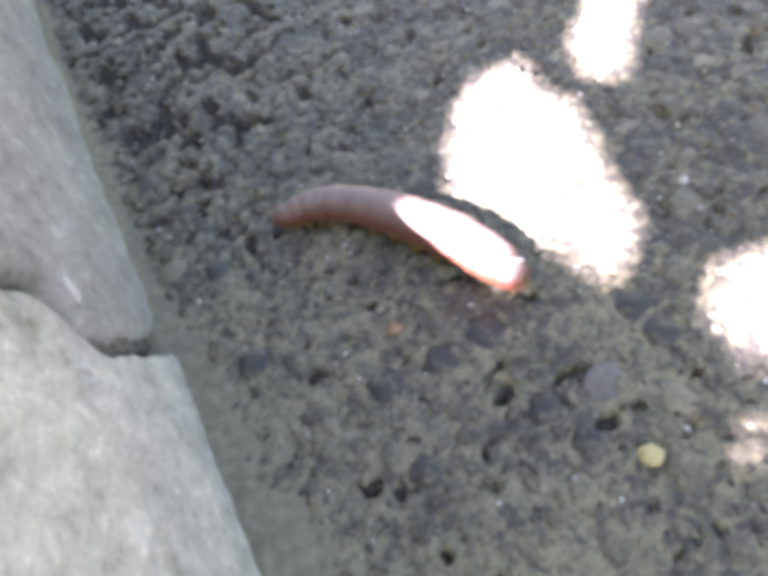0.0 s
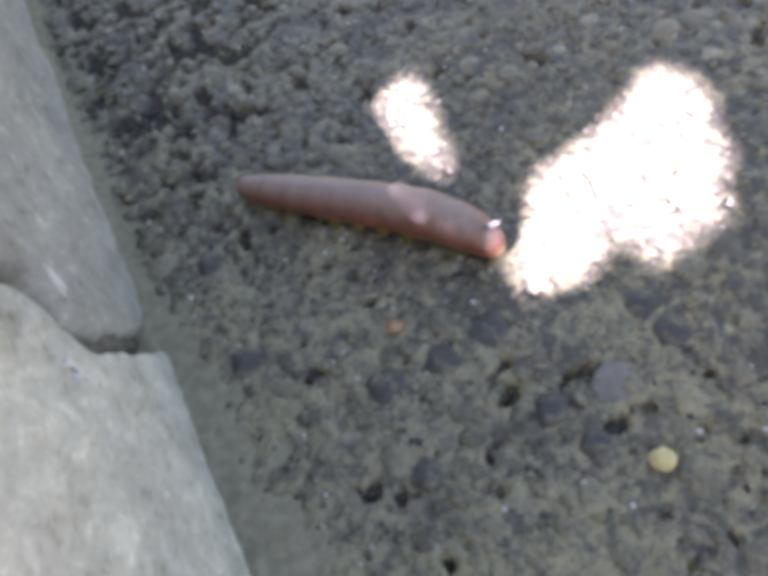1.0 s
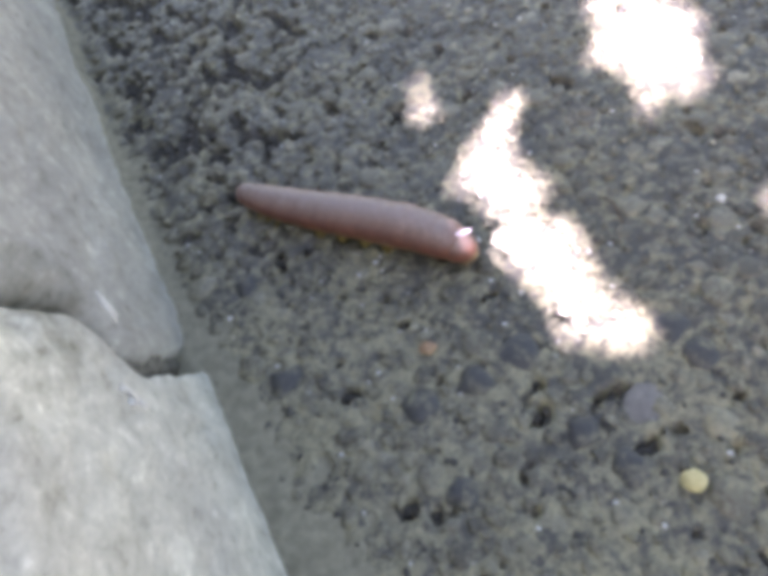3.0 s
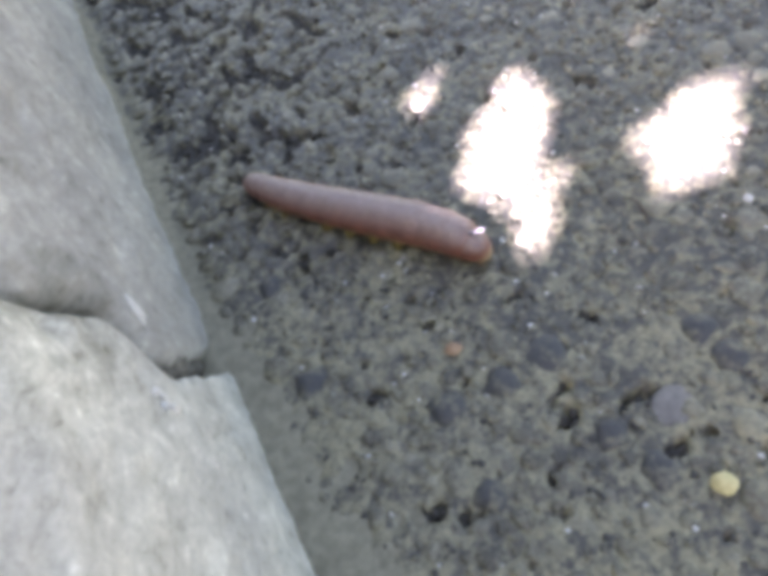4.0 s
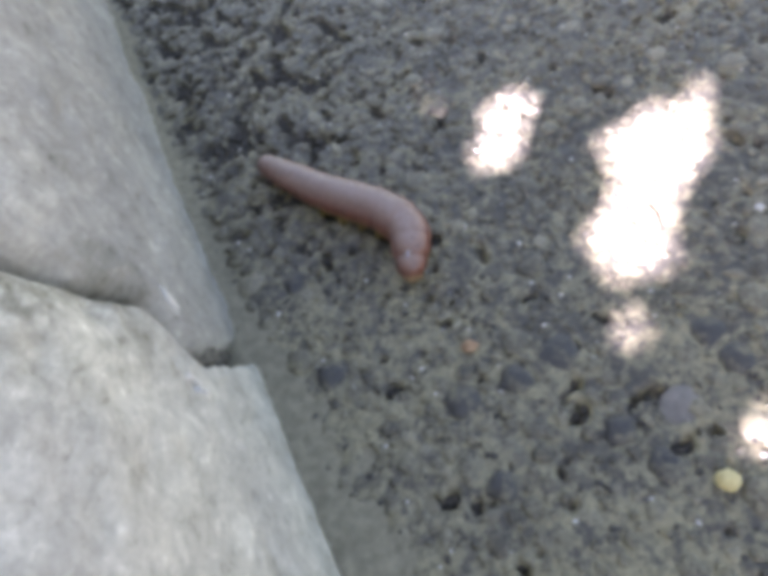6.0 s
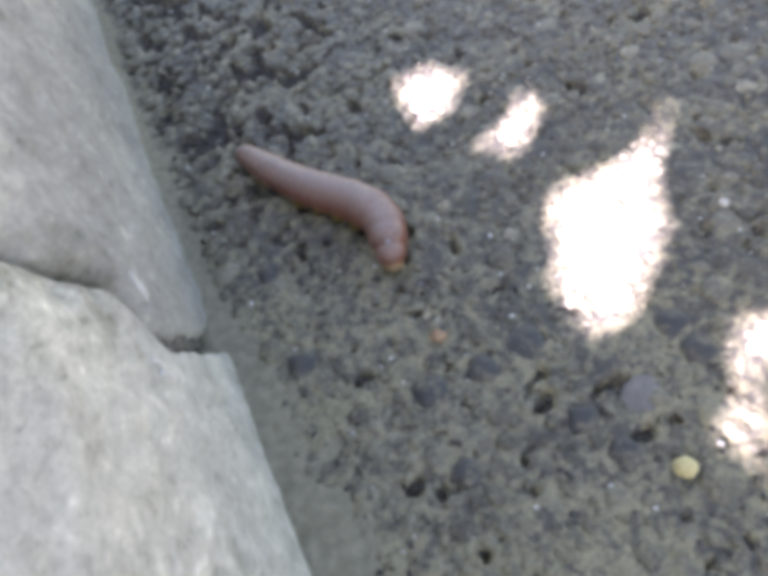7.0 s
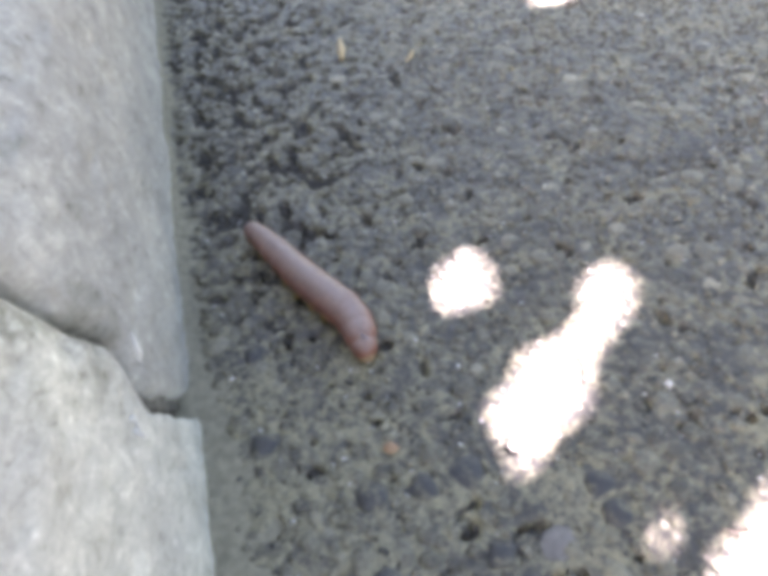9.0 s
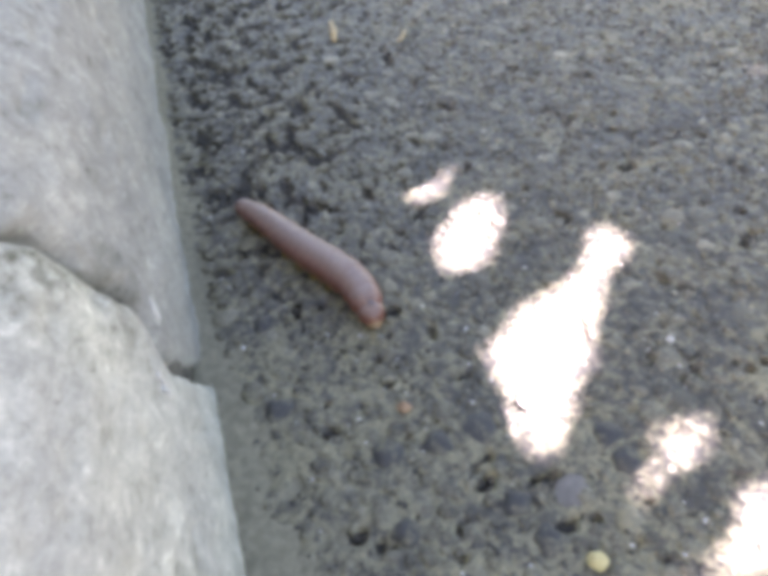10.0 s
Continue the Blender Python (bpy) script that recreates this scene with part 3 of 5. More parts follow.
# Leaves that sway in the wind: half length in mm, then seconds, the place of the shadow on the road in mm, and the turn in degrees.
SWAY = (
    (34, ((0, 143.3, -60.5, 2), (0.5, 140.0, -71.3, -6), (1, 137.1, -80.1, -28), (1.5, 138.4, -66.0, -58), (2, 124.5, -52.3, -67), (2.2, 108.5, -50.1, -78), (3.3, 123.0, -41.8, -120), (3.5, 124.4, -44.9, -129), (4, 116.8, -51.5, -157), (4.5, 118.2, -43.7, -153), (5, 131.0, -54.6, -142), (5.5, 127.3, -53.1, -135), (7, 137.7, -49.1, -104), (7.5, 134.2, -50.0, -109), (8, 131.6, -50.5, -114), (8.5, 132.3, -52.4, -117), (9, 131.4, -47.5, -116), (9.5, 128.4, -45.1, -119), (10, 131.7, -45.4, -120))),
    (34, ((0, 204.0, 13.2, -95), (0.5, 205.2, 13.5, -95), (1, 207.1, 13.9, -94), (1.5, 210.6, 14.1, -93), (2, 208.4, 12.5, -94), (2.2, 203.4, 12.7, -95), (3.3, 197.1, 12.3, -94), (3.5, 191.1, 13.7, -94), (4, 177.4, 18.8, -94), (4.5, 178.4, 20.8, -94), (5, 161.4, 20.7, -98), (5.5, 160.7, 28.8, -93), (7, 140.1, 22.0, -118), (7.5, 139.3, 20.7, -122), (8, 138.0, 12.8, -125), (8.5, 130.0, 11.1, -128), (9, 127.1, 13.9, -131), (9.5, 126.2, 6.1, -134), (10, 122.6, 5.9, -133))),
    (34, ((0, 94.0, 50.8, -128), (0.5, 94.0, 50.9, -128), (1, 92.9, 54.1, -129), (1.5, 98.4, 43.0, -123), (2, 104.0, 33.6, -118), (2.2, 113.8, 25.6, -117), (3.3, 121.0, 51.2, -129), (3.5, 120.7, 52.6, -131), (4, 130.8, 59.1, -128), (4.5, 138.4, 56.6, -121), (5, 142.1, 52.3, -116), (5.5, 144.5, 46.5, -113), (7, 156.9, 25.3, -100), (7.5, 159.8, 27.3, -97), (8, 157.8, 22.4, -97), (8.5, 162.1, 26.8, -92), (9, 159.2, 23.8, -95), (9.5, 159.4, 24.2, -96), (10, 159.1, 23.8, -97))),
    (34, ((0, 86.9, -70.1, -120), (0.5, 76.9, -69.8, -119), (1, 97.4, -78.5, -124), (1.5, 108.0, -88.0, -127), (2, 109.9, -87.6, -126), (2.2, 110.6, -87.1, -126), (3.3, 102.3, -84.2, -126), (3.5, 97.8, -77.0, -123), (4, 86.2, -54.2, -113), (4.5, 83.7, -52.0, -113), (5, 68.3, -52.1, -108), (5.5, 78.9, -47.7, -111), (7, 82.3, -25.5, -125), (7.5, 91.6, -27.6, -126), (8, 98.5, -26.8, -126), (8.5, 90.1, -5.8, -128), (9, 87.0, -17.6, -145), (9.5, 89.5, -5.9, -144), (10, 85.9, -12.5, -155))),
    (34, ((0, 96.8, 32.4, -99), (0.5, 105.2, 25.4, -94), (1, 123.7, 13.4, -87), (1.5, 138.5, 2.0, -83), (2, 131.9, -12.7, -84), (2.2, 122.3, -16.9, -78), (3.3, 130.2, -37.7, 7), (3.5, 127.7, -14.9, 26), (4, 137.7, 4.0, 19), (4.5, 130.0, 18.7, 39), (5, 137.2, 16.4, 27), (5.5, 133.5, 21.2, 20), (7, 125.4, -4.1, 16), (7.5, 119.0, -4.2, 20), (8, 126.0, -26.8, 22), (8.5, 135.4, -44.5, 16), (9, 139.0, -44.5, 20), (9.5, 142.0, -46.5, 22), (10, 148.9, -58.7, 24))),
    (28, ((0, 143.1, 35.2, -86), (0.5, 145.1, 35.5, -84), (1, 148.5, 37.4, -81), (1.5, 151.5, 39.2, -78), (2, 154.1, 40.9, -75), (2.2, 162.6, 37.4, -69), (3.3, 196.0, 23.0, -27), (3.5, 196.4, 14.6, -16), (4, 178.0, -0.4, 6), (4.5, 179.5, -12.4, 18), (5, 169.6, -12.1, 19), (5.5, 169.9, -14.6, 22), (7, 163.4, -14.7, 32), (7.5, 163.9, -18.6, 31), (8, 162.9, -17.1, 32), (8.5, 164.2, -17.2, 31), (9, 162.9, -15.5, 30), (9.5, 160.3, -13.9, 29), (10, 160.5, -14.0, 29))),
    (28, ((0, 87.7, -101.0, 84), (0.5, 93.3, -102.9, 84), (1, 97.8, -99.4, 80), (1.5, 98.0, -95.7, 77), (2, 102.6, -90.5, 69), (2.2, 98.6, -82.5, 71), (3.3, 108.3, -87.0, 77), (3.5, 107.8, -85.8, 79), (4, 106.3, -83.0, 82), (4.5, 105.7, -80.6, 85), (5, 107.6, -80.1, 88), (5.5, 101.1, -72.9, 102), (7, 131.3, -70.4, 120), (7.5, 126.5, -74.3, 131), (8, 125.3, -74.2, 142), (8.5, 125.0, -73.0, 152), (9, 126.9, -62.8, 161), (9.5, 121.5, -56.0, 169), (10, 129.9, -59.1, 170))),
    (28, ((0, 187.2, -122.9, -124), (0.5, 187.2, -122.9, -124), (1, 187.2, -122.9, -124), (1.5, 187.2, -122.9, -124), (2, 187.2, -122.9, -124), (2.2, 187.2, -122.9, -124), (3.3, 187.2, -122.9, -124), (3.5, 187.2, -122.9, -124), (4, 187.2, -122.9, -124), (4.5, 187.2, -122.9, -124), (5, 187.2, -122.9, -124), (5.5, 187.2, -122.9, -124), (7, 187.2, -122.9, -124), (7.5, 187.2, -122.9, -124), (8, 187.2, -122.9, -124), (8.5, 187.2, -122.9, -124), (9, 187.2, -122.9, -124), (9.5, 187.2, -122.9, -124), (10, 187.2, -122.9, -124))),
    (28, ((0, 84.0, 13.3, -80), (0.5, 92.6, -0.9, -85), (1, 108.2, 1.8, -95), (1.5, 92.5, 11.9, -103), (2, 86.9, 12.8, -104), (2.2, 80.9, 13.6, -104), (3.3, 76.6, 33.1, -110), (3.5, 76.8, 35.6, -112), (4, 74.9, 41.3, -119), (4.5, 77.7, 44.0, -122), (5, 77.2, 46.6, -125), (5.5, 76.8, 48.0, -127), (7, 75.7, 49.7, -126), (7.5, 82.4, 50.9, -130), (8, 83.5, 56.9, -135), (8.5, 86.2, 57.7, -138), (9, 92.2, 56.3, -139), (9.5, 95.5, 59.4, -141), (10, 96.0, 66.6, -144))),
    (28, ((0, 166.7, -13.5, 52), (0.5, 172.1, -12.4, 53), (1, 177.3, -11.7, 53), (1.5, 190.2, -22.6, 51), (2, 185.7, -16.8, 51), (2.2, 184.4, -13.0, 52), (3.3, 182.2, -8.7, 54), (3.5, 183.2, -5.7, 56), (4, 183.7, -1.4, 59), (4.5, 180.5, 2.9, 60), (5, 177.4, 7.1, 62), (5.5, 175.8, 7.8, 62), (7, 173.1, 8.0, 61), (7.5, 175.3, 8.1, 62), (8, 175.0, 8.1, 62), (8.5, 175.6, 8.1, 62), (9, 175.5, 8.2, 62), (9.5, 175.6, 8.2, 62), (10, 175.6, 8.3, 62))),
    (28, ((0, 141.8, -28.1, 51), (0.5, 146.7, -30.8, 40), (1, 132.5, -6.5, 35), (1.5, 141.7, -30.8, 43), (2, 139.4, -42.7, 39), (2.2, 138.5, -46.5, 38), (3.3, 117.1, -20.7, 56), (3.5, 119.6, -22.9, 57), (4, 110.2, -29.4, 50), (4.5, 110.7, -20.9, 36), (5, 108.2, -6.1, 29), (5.5, 106.6, -9.1, 36), (7, 89.3, -16.3, 52), (7.5, 85.0, -16.8, 50), (8, 75.7, -33.9, 44), (8.5, 67.1, -42.1, 42), (9, 66.8, -49.5, 36), (9.5, 75.1, -61.5, 27), (10, 70.0, -81.7, 18))),
    (28, ((0, 144.1, -22.6, -87), (0.5, 152.7, -6.7, -96), (1, 153.0, 11.5, -100), (1.5, 147.8, 4.2, -103), (2, 139.1, -0.9, -107), (2.2, 137.4, -2.7, -110), (3.3, 147.9, -42.1, -119), (3.5, 148.1, -46.2, -120), (4, 149.5, -48.7, -117), (4.5, 143.8, -44.3, -116), (5, 139.1, -39.2, -117), (5.5, 140.0, -40.6, -116), (7, 148.0, -51.3, -113), (7.5, 149.5, -54.3, -112), (8, 150.5, -56.7, -111), (8.5, 152.1, -59.1, -112), (9, 153.3, -60.2, -113), (9.5, 146.8, -44.0, -121), (10, 147.3, -43.9, -121))),
    (22, ((0, 97.2, -67.7, -52), (0.5, 90.2, -74.1, -53), (1, 100.4, -68.9, -51), (1.5, 95.7, -74.2, -51), (2, 94.0, -77.2, -51), (2.2, 95.1, -74.6, -55), (3.3, 91.6, -82.5, -73), (3.5, 91.5, -82.7, -76), (4, 93.3, -81.0, -84), (4.5, 95.3, -79.6, -92), (5, 97.1, -79.4, -99), (5.5, 101.2, -75.8, -105), (7, 110.8, -67.1, -127), (7.5, 107.0, -58.0, -133), (8, 104.9, -55.7, -133), (8.5, 107.0, -62.5, -131), (9, 102.7, -66.1, -133), (9.5, 103.7, -64.1, -133), (10, 103.9, -69.2, -134))),
    (22, ((0, 116.9, 32.2, 52), (0.5, 117.4, 27.8, 56), (1, 113.6, 29.0, 58), (1.5, 113.2, 26.4, 57), (2, 112.0, 31.7, 56), (2.2, 112.7, 30.4, 57), (3.3, 107.3, 23.7, 63), (3.5, 122.1, 15.8, 65), (4, 104.5, 35.5, 53), (4.5, 97.6, 33.5, 52), (5, 93.1, 31.8, 48), (5.5, 86.9, 33.0, 41), (7, 87.7, 19.5, 30), (7.5, 86.2, 23.0, 28), (8, 77.3, 18.2, 25), (8.5, 78.3, 17.6, 25), (9, 76.0, 20.6, 26), (9.5, 74.3, 21.2, 28), (10, 74.7, 20.8, 27))),
    (22, ((0, 174.8, -5.2, 80), (0.5, 167.4, 0.3, 83), (1, 164.6, 2.6, 86), (1.5, 157.2, 6.0, 87), (2, 148.7, 11.9, 85), (2.2, 152.6, 10.7, 85), (3.3, 134.3, 1.5, 92), (3.5, 131.6, 2.7, 91), (4, 131.2, 6.3, 89), (4.5, 128.2, 6.9, 88), (5, 130.3, 16.2, 87), (5.5, 126.7, 23.9, 92), (7, 129.2, 31.4, 96), (7.5, 132.9, 34.1, 97), (8, 135.8, 36.0, 98), (8.5, 133.8, 35.2, 98), (9, 132.5, 34.4, 98), (9.5, 131.4, 33.7, 98), (10, 131.4, 33.2, 98))),
    (22, ((0, 201.8, 90.6, -83), (0.5, 201.8, 90.6, -83), (1, 201.8, 90.6, -83), (1.5, 201.8, 90.6, -83), (2, 201.8, 90.6, -83), (2.2, 201.8, 90.6, -83), (3.3, 201.8, 90.6, -83), (3.5, 201.8, 90.6, -83), (4, 201.8, 90.6, -83), (4.5, 201.8, 90.6, -83), (5, 201.8, 90.6, -83), (5.5, 201.8, 90.6, -83), (7, 201.8, 90.6, -83), (7.5, 201.8, 90.6, -83), (8, 201.8, 90.6, -83), (8.5, 201.8, 90.6, -83), (9, 201.8, 90.6, -83), (9.5, 201.8, 90.6, -83), (10, 201.8, 90.6, -83))),
    (22, ((0, 80.5, 2.9, -107), (0.5, 90.1, -6.2, -104), (1, 96.1, -19.0, -103), (1.5, 130.6, -20.8, -102), (2, 120.0, -14.8, -106), (2.2, 109.2, -6.7, -107), (3.3, 121.3, 5.4, -119), (3.5, 101.5, 19.7, -122), (4, 86.1, 21.8, -120), (4.5, 82.0, 23.3, -107), (5, 82.1, 23.0, -95), (5.5, 77.7, 22.8, -82), (7, 78.0, 21.6, -33), (7.5, 78.8, 23.4, -20), (8, 79.6, 25.7, -7), (8.5, 90.2, 31.3, -1), (9, 88.9, 33.6, 3), (9.5, 85.4, 37.7, 8), (10, 85.0, 34.4, 9))),
    (22, ((0, 139.8, -50.2, -149), (0.5, 139.6, -51.1, -149), (1, 152.3, -59.5, -142), (1.5, 144.6, -52.6, -140), (2, 142.1, -57.8, -138), (2.2, 140.5, -60.3, -137), (3.3, 131.2, -66.1, -136), (3.5, 129.6, -66.3, -137), (4, 126.5, -66.2, -137), (4.5, 122.8, -66.1, -138), (5, 119.6, -69.6, -139), (5.5, 116.3, -73.2, -141), (7, 100.0, -84.4, -146), (7.5, 105.7, -91.0, -151), (8, 104.4, -87.1, -157), (8.5, 107.0, -89.4, -162), (9, 106.3, -100.7, -160), (9.5, 92.5, -95.1, -155), (10, 88.5, -94.1, -154))),
    (22, ((0, 89.4, 57.9, 117), (0.5, 89.4, 57.9, 117), (1, 89.6, 58.0, 117), (1.5, 89.6, 56.4, 116), (2, 92.7, 56.8, 114), (2.2, 91.9, 58.4, 114), (3.3, 102.3, 66.3, 117), (3.5, 103.1, 66.3, 116), (4, 104.3, 65.3, 115), (4.5, 108.6, 67.5, 115), (5, 109.9, 66.1, 112), (5.5, 110.0, 64.0, 110), (7, 112.4, 60.1, 101), (7.5, 107.4, 52.7, 94), (8, 107.5, 50.6, 91), (8.5, 110.1, 44.7, 91), (9, 107.9, 44.5, 92), (9.5, 113.9, 49.0, 94), (10, 118.4, 52.5, 95))),
    (22, ((0, 128.2, 42.1, -87), (0.5, 126.4, 36.5, -89), (1, 125.9, 35.2, -90), (1.5, 125.2, 33.9, -89), (2, 128.7, 37.0, -88), (2.2, 127.7, 36.1, -89), (3.3, 134.9, 29.9, -94), (3.5, 136.8, 29.7, -94), (4, 134.3, 31.7, -96), (4.5, 135.0, 33.7, -97), (5, 137.0, 33.4, -97), (5.5, 136.6, 32.8, -98), (7, 137.8, 27.1, -100), (7.5, 137.9, 25.4, -101), (8, 136.0, 23.9, -102), (8.5, 124.6, 25.9, -103), (9, 120.1, 26.5, -104), (9.5, 117.9, 23.7, -106), (10, 124.9, 23.7, -104))),
    (22, ((0, 215.1, 93.1, -51), (0.5, 215.1, 93.1, -51), (1, 215.1, 93.1, -51), (1.5, 215.1, 93.1, -51), (2, 215.1, 93.1, -51), (2.2, 215.1, 93.1, -51), (3.3, 215.1, 93.1, -51), (3.5, 215.1, 93.1, -51), (4, 215.1, 93.1, -51), (4.5, 215.1, 93.1, -51), (5, 215.1, 93.1, -51), (5.5, 215.1, 93.1, -51), (7, 215.1, 93.1, -51), (7.5, 215.1, 93.1, -51), (8, 215.1, 93.1, -51), (8.5, 215.1, 93.1, -51), (9, 215.1, 93.1, -51), (9.5, 215.1, 93.1, -51), (10, 215.1, 93.1, -51))),
    (22, ((0, 74.9, 34.7, -63), (0.5, 75.8, 34.6, -63), (1, 75.5, 35.4, -65), (1.5, 77.0, 39.0, -68), (2, 83.5, 40.8, -72), (2.2, 86.2, 40.6, -73), (3.3, 89.6, 56.2, -92), (3.5, 91.4, 58.9, -94), (4, 96.4, 68.4, -98), (4.5, 100.8, 75.8, -103), (5, 103.8, 72.9, -106), (5.5, 103.2, 68.9, -112), (7, 111.3, 30.5, -128), (7.5, 108.0, 22.3, -129), (8, 117.2, -1.7, -132), (8.5, 114.8, -6.0, -135), (9, 120.1, -6.7, -137), (9.5, 135.2, -16.7, -134), (10, 141.4, -25.5, -134))),
    (22, ((0, 106.4, -90.5, -121), (0.5, 122.0, -99.1, -123), (1, 118.0, -92.5, -122), (1.5, 121.4, -91.4, -123), (2, 123.2, -91.0, -124), (2.2, 123.9, -90.8, -125), (3.3, 120.6, -94.2, -127), (3.5, 119.9, -94.2, -128), (4, 118.2, -93.8, -129), (4.5, 116.8, -93.7, -131), (5, 115.6, -93.8, -132), (5.5, 115.1, -93.9, -133), (7, 119.4, -98.3, -138), (7.5, 119.2, -98.0, -140), (8, 128.5, -99.8, -139), (8.5, 134.4, -95.5, -137), (9, 133.9, -79.5, -140), (9.5, 126.8, -64.8, -141), (10, 141.6, -82.4, -139))),
    (22, ((0, 187.9, 14.2, 58), (0.5, 183.4, 18.4, 58), (1, 182.8, 19.9, 58), (1.5, 182.3, 29.4, 55), (2, 189.7, 35.5, 59), (2.2, 186.8, 31.4, 61), (3.3, 194.7, 26.2, 66), (3.5, 194.2, 25.1, 66), (4, 193.7, 23.0, 67), (4.5, 193.2, 21.0, 67), (5, 192.7, 18.9, 67), (5.5, 192.3, 17.2, 67), (7, 190.9, 12.1, 66), (7.5, 190.6, 11.1, 66), (8, 190.6, 10.5, 66), (8.5, 190.6, 10.1, 66), (9, 190.6, 9.8, 66), (9.5, 190.6, 9.6, 66), (10, 190.6, 9.6, 66))),
    (22, ((0, 111.1, -71.7, -165), (0.5, 98.7, -78.0, -156), (1, 90.3, -77.6, -147), (1.5, 81.3, -73.7, -139), (2, 72.2, -69.8, -133), (2.2, 81.5, -64.7, -134), (3.3, 75.3, -79.9, -137), (3.5, 75.4, -79.4, -136), (4, 74.7, -77.8, -134), (4.5, 73.6, -76.0, -132), (5, 71.8, -73.9, -129), (5.5, 74.0, -73.7, -131), (7, 76.6, -73.0, -133), (7.5, 79.2, -74.4, -134), (8, 80.6, -76.2, -134), (8.5, 81.7, -78.6, -135), (9, 81.2, -75.2, -131), (9.5, 75.3, -75.0, -127), (10, 70.5, -73.0, -125))),
    (22, ((0, 117.0, 52.4, -131), (0.5, 117.1, 52.5, -131), (1, 116.9, 52.8, -131), (1.5, 117.0, 53.5, -132), (2, 116.5, 55.1, -133), (2.2, 118.8, 54.3, -133), (3.3, 124.1, 51.6, -139), (3.5, 124.3, 51.3, -140), (4, 124.2, 50.3, -142), (4.5, 121.9, 48.4, -144), (5, 120.0, 50.6, -147), (5.5, 119.6, 49.1, -148), (7, 127.4, 46.7, -148), (7.5, 126.3, 47.6, -149), (8, 126.1, 50.5, -151), (8.5, 124.6, 47.7, -152), (9, 121.7, 50.1, -154), (9.5, 118.9, 51.5, -156), (10, 118.3, 48.4, -156))),
    (22, ((0, 76.0, -58.9, 118), (0.5, 76.0, -59.4, 119), (1, 76.0, -61.0, 119), (1.5, 75.5, -64.3, 122), (2, 75.0, -68.2, 125), (2.2, 75.2, -68.4, 127), (3.3, 76.6, -63.0, 140), (3.5, 77.4, -63.8, 143), (4, 79.4, -68.4, 149), (4.5, 81.5, -72.8, 156), (5, 83.1, -76.1, 162), (5.5, 86.2, -75.9, 169), (7, 96.5, -73.0, 193), (7.5, 98.8, -75.3, 196), (8, 100.7, -75.4, 200), (8.5, 103.1, -77.2, 203), (9, 105.8, -79.4, 207), (9.5, 106.0, -81.2, 211), (10, 116.0, -95.8, 213))),
    (22, ((0, 74.5, -48.3, -94), (0.5, 74.7, -47.4, -96), (1, 77.6, -43.5, -101), (1.5, 75.7, -42.0, -102), (2, 74.4, -43.5, -102), (2.2, 77.0, -43.9, -103), (3.3, 77.3, -45.3, -106), (3.5, 77.3, -45.1, -107), (4, 77.1, -40.3, -112), (4.5, 75.2, -37.5, -118), (5, 72.7, -35.4, -123), (5.5, 86.3, -37.0, -131), (7, 78.9, -51.0, -121), (7.5, 90.5, -53.8, -121), (8, 86.6, -55.7, -117), (8.5, 77.2, -57.3, -112), (9, 76.1, -55.7, -111), (9.5, 75.5, -48.2, -114), (10, 75.3, -45.7, -117))),
    (22, ((0, 158.8, 36.0, -125), (0.5, 166.3, 28.7, -124), (1, 167.3, 26.8, -123), (1.5, 165.4, 25.8, -123), (2, 157.3, 30.4, -123), (2.2, 156.6, 30.5, -123), (3.3, 148.7, 35.6, -124), (3.5, 153.0, 35.1, -124), (4, 161.0, 37.0, -126), (4.5, 165.1, 44.2, -130), (5, 167.3, 43.4, -130), (5.5, 168.4, 43.0, -130), (7, 170.9, 42.5, -129), (7.5, 171.3, 42.5, -129), (8, 171.6, 42.6, -129), (8.5, 171.9, 42.6, -129), (9, 172.0, 42.7, -128), (9.5, 172.1, 42.7, -128), (10, 172.2, 42.6, -128))),
    (22, ((0, 57.6, -15.8, -2), (0.5, 62.5, -18.0, -3), (1, 67.5, -22.0, -5), (1.5, 67.3, -19.6, -4), (2, 69.6, -26.9, -9), (2.2, 72.5, -25.7, -9), (3.3, 72.1, -1.0, 1), (3.5, 70.9, 0.5, 2), (4, 66.6, 0.1, 4), (4.5, 67.3, 0.7, 8), (5, 77.4, -1.5, 7), (5.5, 81.3, -3.3, 9), (7, 83.6, 2.2, 21), (7.5, 76.7, 2.7, 27), (8, 69.9, 2.8, 33), (8.5, 71.4, 3.1, 34), (9, 69.3, 4.2, 37), (9.5, 73.1, 5.1, 37), (10, 72.0, 4.6, 38))),
    (22, ((0, 77.2, 18.4, -89), (0.5, 77.4, 18.4, -89), (1, 76.0, 17.7, -89), (1.5, 70.1, 18.5, -91), (2, 67.5, 23.1, -90), (2.2, 68.1, 24.9, -90), (3.3, 90.7, 18.4, -102), (3.5, 89.6, 21.7, -106), (4, 77.5, 20.5, -106), (4.5, 75.5, 20.2, -108), (5, 74.2, 20.3, -109), (5.5, 73.6, 20.4, -110), (7, 75.7, 23.8, -115), (7.5, 74.9, 26.3, -116), (8, 72.8, 30.5, -117), (8.5, 73.3, 34.4, -119), (9, 72.5, 38.0, -119), (9.5, 73.3, 40.0, -120), (10, 75.1, 41.0, -122))),
